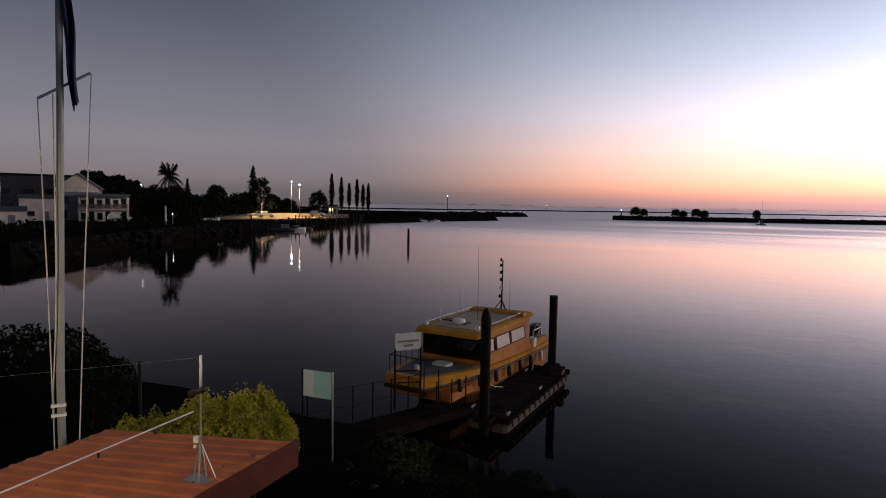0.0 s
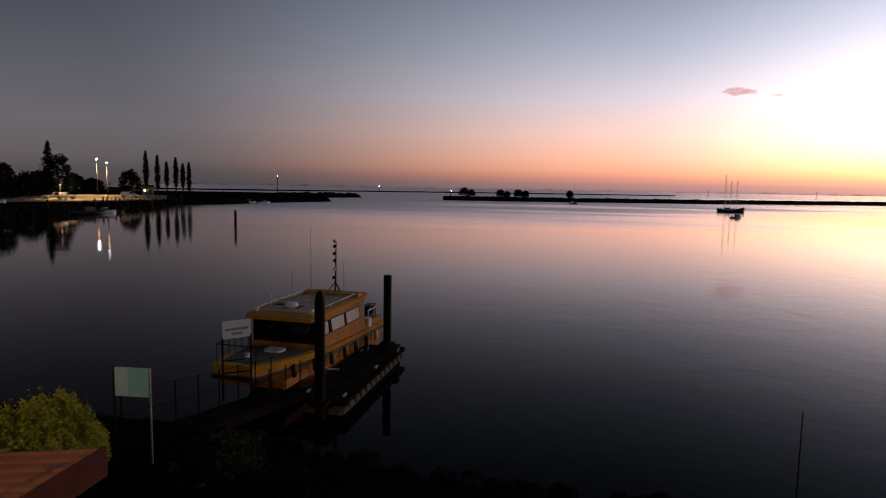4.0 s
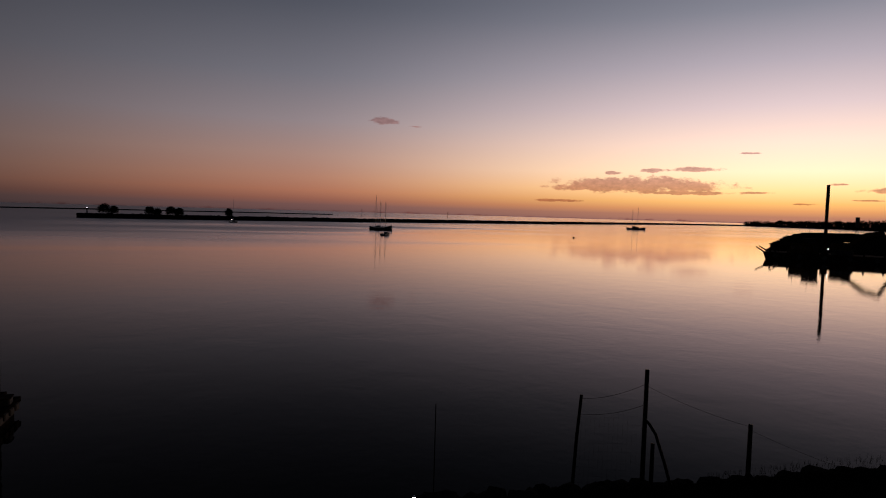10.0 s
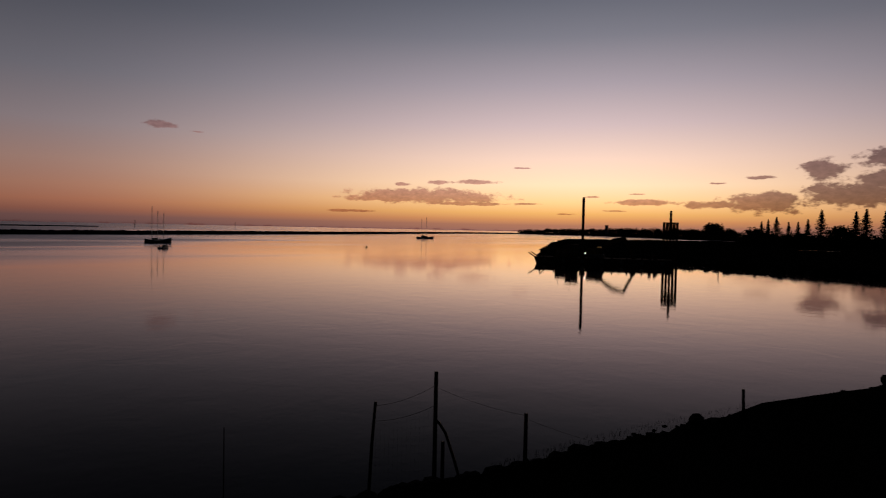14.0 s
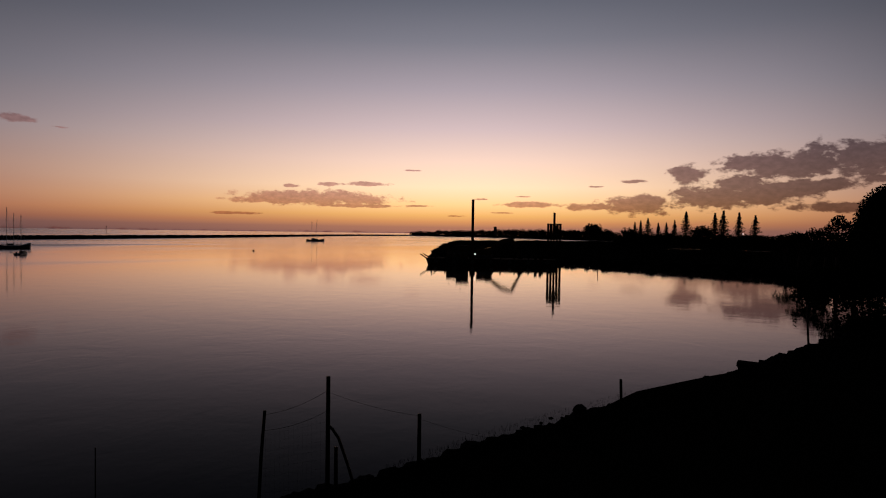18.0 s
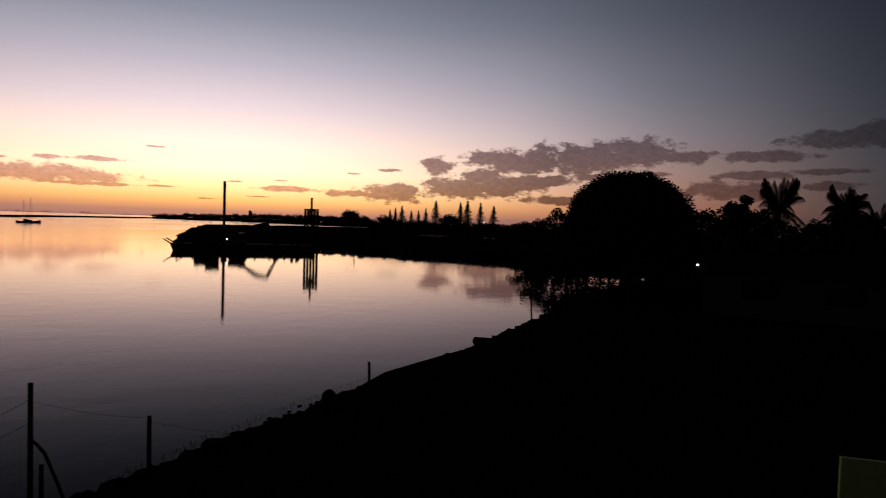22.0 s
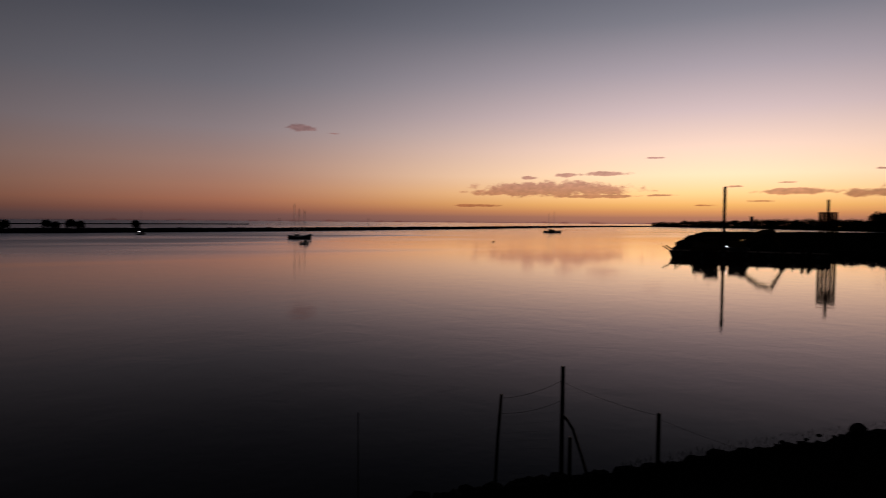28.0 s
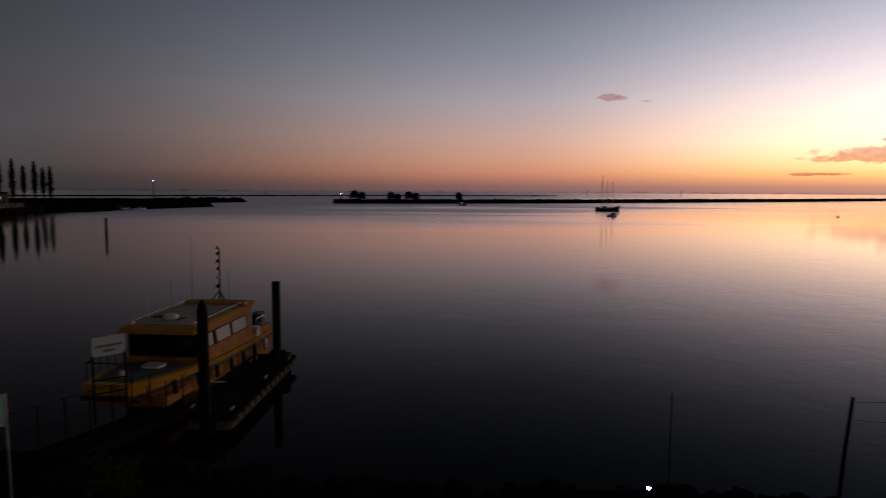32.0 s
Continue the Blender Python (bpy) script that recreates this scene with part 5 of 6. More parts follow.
part("stake", Shape().tube([(0, 0, -.2), (0, 0, .52)], .015, 6), STEEL, light_post)
part("lens", Shape().ball((0, 0, .56), .035, 10, 6), LIGHT_SMALL, light_post, "lit white lens")
part("cap", Shape().tube([(0, 0, .59), (0, 0, .62)], [.02, .012], 8), STEEL, light_post)
post(on(-22.9, 15.2, .3), 2.05, .014, label="thin stake at the water's edge")


def wire(name, a, b, sag, r, label):
    pts = [Vector(a).lerp(Vector(b), i / 12) - Vector((0, 0, sag * 4 * (i / 12) * (1 - i / 12))) for i in range(13)]
    return tagged(part(name, Shape().tube(pts, r, 5), RUST), label, "wire", "fence wires")


wire("fence_wire", fence(-35.85, 14.4, 2.93), fence(-41.5, 14.5, 3.38), .09, .0045, "slack wire between the fence posts")
wire("fence_wire", fence(-35.8, 14.4, 2.58), fence(-41.5, 14.5, 2.92), .09, .0045, "slack wire between the fence posts")
wire("fence_wire", fence(-41.5, 14.5, 3.35), fence(-50.0, 14.2, 2.85), .07, .0035, "thin slack wire between the fence posts")
wire("fence_wire", fence(-50.0, 14.2, 2.78), fence(-58.5, 15.4, 1.9), .05, .003, "thin slack wire running into the grass")
net = Shape()
for i in range(15):
    u = i / 14
    p = fence(-35.6 - u * 5.7, 14.42, 0)
    net.tube([(p.x, p.y, .9), (p.x, p.y, 2.55 + .34 * u - .3 * u * (1 - u))], .0012, 3, False)
for k in range(9):
    pts = [fence(-35.6 - i * .95, 14.42, 1.0 + k * .18 + .03 * k * i / 6) for i in range(7)]
    net.tube(pts, .0012, 3, False)
tagged(part("fence_netting", net, RUST), "fine sagging wire netting between two posts", "netting")

# ---- red roof, shrub and flagpole beside the veranda ----
lean_to = thing("lean_to", (0, 0, 0), "red-roofed lean-to with ribbed steel sheeting", "shed")
X0, X1, Y0, Y1 = -6.88, -4.04, 0.9, 5.68
Z0, Z1 = 4.05, 4.37


def roof_z(x):
    return Z0 + (Z1 - Z0) * (x - X0) / (X1 - X0)


def sheet(y0, y1):
    """One roofing sheet with a raised rib on either edge of its pans."""
    s = Shape()
    prof = []
    pitch = .19
    k = max(1, round((y1 - y0) / pitch))
    for i in range(k):
        y = y0 + i * pitch
        prof += [(y, 0), (y + .105, 0), (y + .13, .016), (y + .165, .016)]
    prof.append((y0 + k * pitch, 0))
    s.loft([[(x, y, roof_z(x) + z) for y, z in prof] + [(x, y, roof_z(x) + z - .004) for y, z in prof[::-1]] for x in (X0, X1)])
    return s


y = Y1
while y > Y0 + .3:
    part("roof_sheet", sheet(y - .76, y), ROOF_RED, lean_to)
    y -= .76
part("barge_board", Shape().box((.03, Y1 - Y0 + .04, .30), (X1 + .018, (Y0 + Y1) / 2, Z1 - .12)), BARGE_RED_SHADE, lean_to, "red barge board with its shade put into the colour")
part("gutter", Shape().box((.10, Y1 - Y0, .09), (X0 - .03, (Y0 + Y1) / 2, Z0 - .07)), ROOF_GREY, lean_to)
part("flashing", Shape().box((X1 - X0, .02, .10), Matrix.Translation(((X0 + X1) / 2, Y1 + .015, (Z0 + Z1) / 2 - .06)) @ Matrix.Rotation(-math.atan2(Z1 - Z0, X1 - X0), 4, "Y")), ROOF_RED, lean_to)
part("wall", Shape().box((X1 - X0 - .9, Y1 - Y0 - .9, 2.2), ((X0 + X1) / 2 - .35, (Y0 + Y1) / 2, 2.86)), WALL_DARK, lean_to)
screws = Shape()
for i in range(13):
    for x in (-6.7, -5.9, -5.1, -4.3):
        screws.ball((x, Y1 - .04 - i * .38, roof_z(x) + .032), .009, 6, 3)
part("screw_head", screws, ROOF_GREY, lean_to, kind="stuff")

rod = thing("conduit", (0, 0, 0), "white conduit clipped across the red roof", "conduit")
part("pipe", Shape().tube([(-5.96, 1.2, 4.225), (-5.97, 3.9, 4.225), (-6.04, 6.25, 4.235)], .009, 8), ALU, rod, smooth=True)
for yy in (2.6, 3.75, 4.85, 5.6):
    part("clip", Shape().box((.022, .02, .05), (-5.985, yy, 4.195)), BLACK, rod)

mount = thing("aerial_bracket", (-4.32, 4.62, roof_z(-4.32) - .03), "galvanised tripod bracket carrying a short aerial", "aerial")
part("base_plate", Shape().box((.28, .16, .012), (0, 0, .036)), STEEL, mount)
for dx, dy in ((-.07, -.03), (.02, .05), (.02, -.06)):
    part("leg", Shape().tube([(dx, dy, .04), (-.005, 0, .40)], .009, 6), STEEL, mount)
part("strut", Shape().tube([(.13, .05, .05), (-.005, 0, .40)], .005, 5), STEEL, mount)
part("clamp", Shape().box((.06, .05, .05), (-.04, -.01, .42), .01), WHITE, mount, "white clamp")
part("knob", Shape().ball((-.05, -.02, .35), .018, 8, 5), WHITE, mount)
part("tube", Shape().tube([(0, 0, .36), (.005, 0, .90)], .009, 8), STEEL, mount)
part("sleeve", Shape().tube([(.006, 0, .90), (.010, 0, 1.22)], .013, 10), ALU, mount, "pale grey aerial sleeve", smooth=True)
part("crossbar", Shape().tube([(-.15, .02, .83), (.06, -.01, .91)], .030, 8), BLACK, mount, "black crossbar", smooth=True)

part("guy_wire", Shape().tube([(.01, 0, 1.2), Vector((-6.05, 3.9, 5.29)) - mount.location], .0012, 4), STEEL, mount)

flagpole = thing("flagpole", (-7.17, 5.275, 1.76), "pale painted flagpole with a yardarm and slack halyards", "flagpole")
part("pole", Shape().tube([(0, 0, -.3), (.01, 0, 3), (.065, .05, 6.2), (.11, .08, 10.5)], [.047, .045, .040, .033], 14), POLE_PAINT, flagpole, smooth=True)
yl, yr = by_eye(55.9, 8.55, 8.1, 22.9) - flagpole.location, by_eye(52.3, 8.6, 8.46, 22.9) - flagpole.location
part("yardarm", Shape().tube([yl, yr], [.016, .016], 8), STEEL, flagpole)
part("truck", Shape().ball((.04, .05, 10.55), .07, 10, 6), POLE_PAINT, flagpole)
for zz in (2.70, 2.58):
    part("cleat", Shape().box((.16, .05, .03), Matrix.Translation((.02, -.04, zz)) @ spin(55)), WHITE, flagpole)
part("halyard", Shape().tube([yl, yl.lerp(Vector((-.03, -.07, 2.2)), .5) + Vector((.02, .0, -.1)), (-.03, -.07, 2.2)], .008, 5), ROPE, flagpole)
part("halyard", Shape().tube([yr + Vector((.02, 0, -.01)), yr.lerp(Vector((.13, .10, 1.6)), .5), (.13, .10, 1.6)], .008, 5), ROPE, flagpole)
part("halyard", Shape().tube([(.08, -.045, 6.4), (.06, -.05, 4.4), (.03, -.06, 3.6), (-.03, -.065, 2.9), (-.05, -.06, 2.0)], .008, 5), ROPE, flagpole)
flag = Shape()
cols, rows_ = 9, 22
grid = []
for j in range(rows_):
    v = j / (rows_ - 1)
    for i in range(cols):
        u = i / (cols - 1)
        bb = 53.75 + .95 - 1.15 * v - u * (.95 - .5 * v) + .12 * math.sin(v * 9)
        p = by_eye(bb, 8.55 + .10 * math.sin(u * 9 + v * 5) + .05 * math.sin(v * 14), 9.85 - 1.78 * v + .10 * u - .10 * abs(math.sin(u * 7)) * v, 22.9)
        grid.append(p - flagpole.location)
flag.add(grid, [(j * cols + i, j * cols + i + 1, (j + 1) * cols + i + 1, (j + 1) * cols + i) for j in range(rows_ - 1) for i in range(cols - 1)])
flag_ob = part("flag", flag, FLAG_BLUE, flagpole, "limp navy blue flag", smooth=True)
thick = flag_ob.modifiers.new("thickness", "SOLIDIFY")
thick.thickness = .006

shrub("shrub", (-6.22, 7.2, 1.75), (1.30, .95, 2.47), 401, 60000, .021, LEAF_GREEN, "bushy yellow-green shrub lit beside the red roof", square=5, depth=.42, rise=.05, bare=.64)
shrub("shrub", (-6.95, 6.9, 1.75), (1.42, .8, 2.33), 408, 30000, .021, LEAF_GREEN, "low yellow-green shrub at the roof's corner", depth=.42, rise=.16, bare=.5)
shrub("shrub", (-7.62, 6.75, 1.75), (1.1, .8, 2.06), 409, 22000, .021, LEAF_GREEN, "low end of the yellow-green hedge by the roof", depth=.42, rise=.12, bare=.5)
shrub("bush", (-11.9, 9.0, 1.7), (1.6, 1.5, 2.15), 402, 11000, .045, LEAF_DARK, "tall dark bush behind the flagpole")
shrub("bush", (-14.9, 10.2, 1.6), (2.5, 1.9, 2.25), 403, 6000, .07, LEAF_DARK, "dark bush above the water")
leafy = shrub("bush", (-5.3, 10.3, 1.5), (1.2, .9, 1.0), 404, 5000, .045, LEAF_MID, "low green bush beside the gangway")
rnd = random.Random(88)
for x, y, z in ((-.55, -.5, .62), (-.3, -.7, .45), (.1, -.75, .5), (.5, -.55, .55), (-.75, -.2, .6)):
    petals = Shape()
    for _ in range(26):
        petals.leaf((x + rnd.gauss(0, .05), y + rnd.gauss(0, .05), z + rnd.gauss(0, .05)), .022, rnd)
    part("blossom", petals, BLOSSOM, leafy, "pale blossom cluster")
shrub("bush", (-4.0, 9.8, 1.5), (1.0, .8, .7), 405, 2600, .05, LEAF_DARK, "low dark bush on the bank")
shrub("bush", (-7.6, 9.3, 1.6), (.8, .7, 1.4), 407, 1800, .05, LEAF_DARK, "dark bush beneath the sign")

post(on(48.33, 11.6, 1.7), 2.55, .03, label="dark stake standing behind the shrub")

# sign on two posts
sign = thing("sign_board", (0, 0, 0), "blank pale sign board on two grey posts", "sign")
pl, pr = by_eye(35.5, 12.75, 0, 22.9), by_eye(32.78, 12.35, 0, 22.9)
d = (pr - pl).normalized()
for p, mat in ((pl, PILE), (pr, STEEL)):
    part("post", Shape().tube([(p.x, p.y, 1.6), (p.x, p.y, 3.54)], .022, 8), mat, sign)
mid = (pl + pr) / 2
part("panel", Shape().box(((pr - pl).length - .02, .02, .55), Matrix.Translation((mid.x, mid.y, 3.25)) @ spin(math.degrees(math.atan2(d.y, d.x)))), SIGN_BACK, sign, "pale sign panel, aqua for the cool light on it")
part("stripe", Shape().box((.24, .006, .53), Matrix.Translation((pl.x + d.x * .16 - .004, pl.y + d.y * .14 - .013, 3.25)) @ spin(math.degrees(math.atan2(d.y, d.x)))), SIGN_PALE, sign, "paler grey stripe")

# ---- gangway, pontoon, piles ----
G0, G1 = Vector((-7.6, 12.0, 1.32)), Vector((-6.55, 17.9, .58))
gang = thing("gangway", (0, 0, 0), "narrow timber gangway with iron railings down to the pontoon", "gangway")
along = (G1 - G0).normalized()
across = Vector((along.y, -along.x, 0)).normalized()
turn = spin(math.degrees(math.atan2(along.y, along.x))) @ Matrix.Rotation(-math.asin(along.z), 4, "Y")
L = (G1 - G0).length
for sgn in (0, 1):
    c = G0.lerp(G1, .5) - across * (sgn * 1.0)
    part("stringer", Shape().box((L, .09, .22), Matrix.Translation(c) @ turn), TIMBER, gang)
for i in range(int(L / .15)):
    c = G0 + along * (.08 + i * .15) - across * .5 + Vector((0, 0, .12))
    part("plank", Shape().box((.135, .98, .03), Matrix.Translation(c) @ turn), TIMBER, gang)
for sgn in (0, 1):
    o = -across * (sgn * 1.0)
    for i in range(8):
        if sgn == 0 and i < 5:
            continue
        p = G0 + along * (.15 + i * (L - .3) / 7) + o
        part("rail_post", Shape().tube([p, p + Vector((0, 0, 1.12))], .019, 6), RUST, gang)
    if sgn:
        for z in (1.1, .62):
            part("handrail", Shape().tube([G0 + o + Vector((0, 0, z)), G1 + o + Vector((0, 0, z))], .008, 6), RUST, gang)

notice = thing("notice_board", (0, 0, 0), "white notice board on dark posts above the gangway", "sign")
nl, nr = by_eye(27.0, 17.6, 0, 22.9), by_eye(24.6, 17.9, 0, 22.9)
d = (nr - nl).normalized()
face = spin(math.degrees(math.atan2(d.y, d.x)))
for p, z in ((nl, .95), (nr, .8)):
    part("post", Shape().tube([(p.x, p.y, z), (p.x, p.y, 2.75)], .03, 6), RUST, notice)
mid = (nl + nr) / 2
part("panel", Shape().box((.80, .025, .50), Matrix.Translation((mid.x, mid.y, 2.95)) @ face), ALU, notice, "white panel with two lines of dark writing")
for x, z in [(-.30 + i * .06, .07) for i in range(11)] + [(-.12 + i * .06, -.06) for i in range(5)]:
    part("letter", Shape().box((.045, .006, .06), Matrix.Translation((mid.x, mid.y, 2.89)) @ face @ Matrix.Translation((x, -.016, z))), INK, notice)
part("rail", Shape().tube([(nl.x, nl.y, 2.1), (nr.x, nr.y, 2.05)], .02, 6).tube([(nl.x, nl.y, 1.75), (nr.x, nr.y, 1.7)], .02, 6), RUST, notice)

pont_place = Matrix.Translation((-5.76, 21.25, 0)) @ spin(-4.5)
pont = thing("pontoon", pont_place, "low floating pontoon with a dark deck and pale fenders", "pontoon")
PW, PL = 1.46, 6.5
part("float", Shape().box((PW - .1, PL - .1, .6), (0, 0, .12), .12), FENDER, pont, "stained concrete float")
for i in range(43):
    part("deck_board", Shape().box((PW, .14, .035), (0, -PL / 2 + .08 + i * .1495, .455)), DECKING, pont)
for sx in (-1, 1):
    part("edge_beam", Shape().box((.09, PL, .16), (sx * (PW / 2 + .03), 0, .42)), TIMBER, pont)
for i in range(12):
    part("fender", Shape().box((.07, .30, .20), (PW / 2 + .10, -PL / 2 + .35 + i * .52, .30), .03), FENDER, pont, "pale worn fender block")
for yy in (-PL / 2 - .04, PL / 2 + .04):
    part("end_beam", Shape().box((PW + .14, .09, .16), (0, yy, .42)), TIMBER, pont)
for x, yy in ((.62, -2.9), (.62, 0.2), (.62, 2.8), (-.62, -2.8), (-.62, 2.2)):
    part("cleat", Shape().box((.05, .3, .05), (x, yy, .56), .02).tube([(x, yy, .46), (x, yy, .56)], .03, 6), STEEL, pont)
for sx, sy in ((.10, -1), (-.02, 1)):
    br = Shape()
    for k in range(4):
        a = k * math.pi / 2
        br.box((.5 if k % 2 else .06, .06 if k % 2 else .5, .10), (sx + math.cos(a) * .25, sy * (PL / 2 + .32) + math.sin(a) * .25, .50))
    part("pile_bracket", br, RUST, pont, "rusty pile guide")
for x, yy, top, r in ((.10, -1, 3.88, .155), (-.02, 1, 3.36, .165)):
    p = pont_place @ Vector((x, yy * (PL / 2 + .32), 0))
    ob = thing("mooring_pile", (p.x, p.y, 0), "tall black mooring pile with a %s top" % ("pointed" if yy < 0 else "flat"), "pile", "pontoon piles")
    pts = [(0, 0, -1.5), (0, 0, top - .3), (0, 0, top - .14), (0, 0, top)] if yy < 0 else [(0, 0, -1.5), (0, 0, top - .02), (0, 0, top)]
    part("shaft", Shape().tube(pts, [r, r, r * .8, r * .3] if yy < 0 else [r, r, r * .97], 18), PILE, ob, smooth=False)
tagged(part("mooring_rope", Shape().tube([(-6.6, 19.5, 1.1), (-6.45, 20.2, .75), (-6.35, 20.9, .55)], .014, 5), ROPE), "pale slack mooring rope", "rope")
tagged(part("mooring_rope", Shape().tube([(-6.2, 24.6, 1.1), (-6.1, 24.2, .75), (-6.0, 23.6, .55)], .014, 5), ROPE), "pale slack mooring rope", "rope")
bin_ = thing("rope_locker", (-5.05, 23.75, .47), "low dark locker at the pontoon's end", "locker")
part("body", Shape().box((.5, .5, .22), (0, 0, .11), .04), BLACK, bin_)
part("lid", Shape().box((.54, .54, .04), (0, 0, .24), .04), DECKING, bin_)

# ---- the rescue launch ----
boat_place = Matrix.Translation((-8.10, 22.35, 0)) @ spin(-7.5)
boat = thing("rescue_boat", boat_place, "yellow twin-hulled rescue launch moored beside the pontoon", "boat")
HB, BOW, STERN = 1.48, -4.65, 4.35


def sheer(y):
    u = (STERN - y) / (STERN - BOW)
    return 1.13 + .34 * u * u


def half(y):
    u = (STERN - y) / (STERN - BOW)
    return HB * (1 - .56 * max(0, (u - .5) / .5) ** 1.9)


for sgn, name in ((-1, "port"), (1, "starboard")):
    rings = []
    for i in range(15):
        u = i / 14
        y = STERN + (BOW - STERN) * u
        zt, w = sheer(y) - .10, half(y)
        fine = max(0.0, (u - .62) / .38)
        keel = -.35 + fine ** 2 * .55
        iw = max(.12, min(.60, w - .42))
        rings.append([(sgn * w, y, zt), (sgn * (w - .08 - fine * .22), y + fine * .95, zt * .45), (sgn * (w - .24 - fine * .30), y + fine * 1.6, keel), (sgn * (iw + .06 - fine * .04), y + fine * 1.6, keel), (sgn * iw, y + fine * .95, zt * .45), (sgn * (iw - .08), y, zt)])
    if sgn < 0:
        rings = [r[::-1] for r in rings]
    part("hull", Shape().loft(rings), ORANGE, boat, "ochre-yellow topsides")
part("bridge_deck", Shape().box((2.3, 7.6, .3), (0, .2, .62)), ORANGE, boat)
deck = []
for i in range(19):
    y = STERN + (BOW - STERN) * i / 18
    w, z = half(y) + .04, sheer(y)
    band = .16 + .20 * max(0, (i / 18 - .55) / .45) ** 1.3
    deck.append([(-w, y, z), (-w + .02, y, z - band), (w - .02, y, z - band), (w, y, z)])
part("gunwale", Shape().loft(deck), YELLOW, boat, "bright yellow deck edge")
part("bow_cap", Shape().box((half(BOW) * 2 + .14, .14, .12), (0, BOW - .04, sheer(BOW) - .38), .04), BLACK, boat, "black rubber bow cap")
nsk = []
for i in range(8):
    y = BOW + .34 + i * .355
    nsk.append([(-half(y) + .2, y, sheer(y) + .004), (half(y) - .2, y, sheer(y) + .004), (half(y) - .2, y, sheer(y) + .012), (-half(y) + .2, y, sheer(y) + .012)])
part("foredeck", Shape().loft(nsk), NONSKID, boat, "dark grey non-skid foredeck")
for sgn in (-1, 1):
    rub = [(sgn * (half(STERN + (BOW - STERN) * i / 16) + .05), STERN + (BOW - STERN) * i / 16, sheer(STERN + (BOW - STERN) * i / 16) - .22 - .17 * max(0, (i / 16 - .55) / .45) ** 1.3) for i in range(17)]
    part("rubbing_strake", Shape().tube(rub, .045, 6), BLACK, boat)
    for i in range(7):
        y = -3.1 + i * 1.05
        f = part("fender", Shape().tube([(sgn * (half(y) + .11), y, sheer(y) - .62), (sgn * (half(y) + .12), y, sheer(y) - .55), (sgn * (half(y) + .11), y, sheer(y) - .24), (sgn * (half(y) + .09), y, sheer(y) - .18)], [.04, .085, .085, .03], 10), BLACK if i != 6 else WHITE, boat, smooth=True)
        part("lanyard", Shape().tube([(sgn * (half(y) + .09), y, sheer(y) - .2), (sgn * half(y), y, sheer(y) + .02)], .008, 4), ROPE, f)

# cabin
CW = 1.42
body = [(-1.40, 1.32), (-1.56, 2.20), (-1.2, 2.38), (2.2, 2.40), (2.75, 2.42), (2.5, 2.12), (2.35, 1.6), (2.75, 1.05), (-1.40, 1.05)]


def cabin_w(y, z):
    return CW - .14 * max(0, z - 1.3) / 1.1 - .10 * max(0, (-y - .7))


part("cabin", Shape().loft([[(s * cabin_w(y, z), y, z) for y, z in body] for s in (-1, 1)]), ORANGE, boat, "ochre cabin with raked sides")
roof = []
for y, z, w in ((-2.0, 2.46, 1.27), (-1.7, 2.53, 1.36), (-.3, 2.56, 1.40), (2.3, 2.55, 1.38), (3.05, 2.60, 1.30)):
    roof.append([(-w, y, z - .07), (w, y, z - .07), (w, y, z), (w - .12, y, z + .05), (-w + .12, y, z + .05), (-w, y, z)])
part("cabin_roof", Shape().loft(roof), YELLOW, boat, "yellow cabin roof with a brow over the windscreen")
part("roof_panel", Shape().loft([[(-.95, y, z), (.95, y, z), (.95, y, z + .012), (-.95, y, z + .012)] for y, z in ((-1.45, 2.592), (-.3, 2.616), (2.1, 2.606))]), ROOF_PALE, boat, "pale grey non-skid roof panel")
arch = part("roof_arch", Shape().loft([[(-1.24, y, z), (1.24, y, z), (1.2, y, z + .13), (-1.2, y, z + .13)] for y, z in ((2.15, 2.58), (2.55, 2.60))]), YELLOW, boat, "raised yellow arch across the roof")
for i, x in enumerate((-.82, 0, .82)):
    w = .40
    f = [(x - w, -1.43, 1.45), (x + w, -1.43, 1.45), (x + w * .95, -1.565, 2.20), (x - w * .95, -1.565, 2.20)]
    part("windscreen_pane", Shape().add([(a, b - .022, c) for a, b, c in f] + [(a, b + .03, c) for a, b, c in f], [(0, 1, 2, 3), (7, 6, 5, 4), (0, 4, 5, 1), (1, 5, 6, 2), (2, 6, 7, 3), (3, 7, 4, 0)]), GLASS_DARK, boat)
q = [(-1.28, -1.415, 1.40), (1.28, -1.415, 1.40), (1.19, -1.56, 2.24), (-1.19, -1.56, 2.24)]
part("windscreen_frame", Shape().add([(a, b_ - .008, c) for a, b_, c in q] + [(a, b_ + .03, c) for a, b_, c in q], [(0, 1, 2, 3), (7, 6, 5, 4), (0, 4, 5, 1), (1, 5, 6, 2), (2, 6, 7, 3), (3, 7, 4, 0)]), BLACK, boat)
for x in (-.4, .4):
    part("wiper", Shape().tube([(x, -1.47, 1.43), (x + .2, -1.56, 1.86)], .010, 4), BLACK, boat)
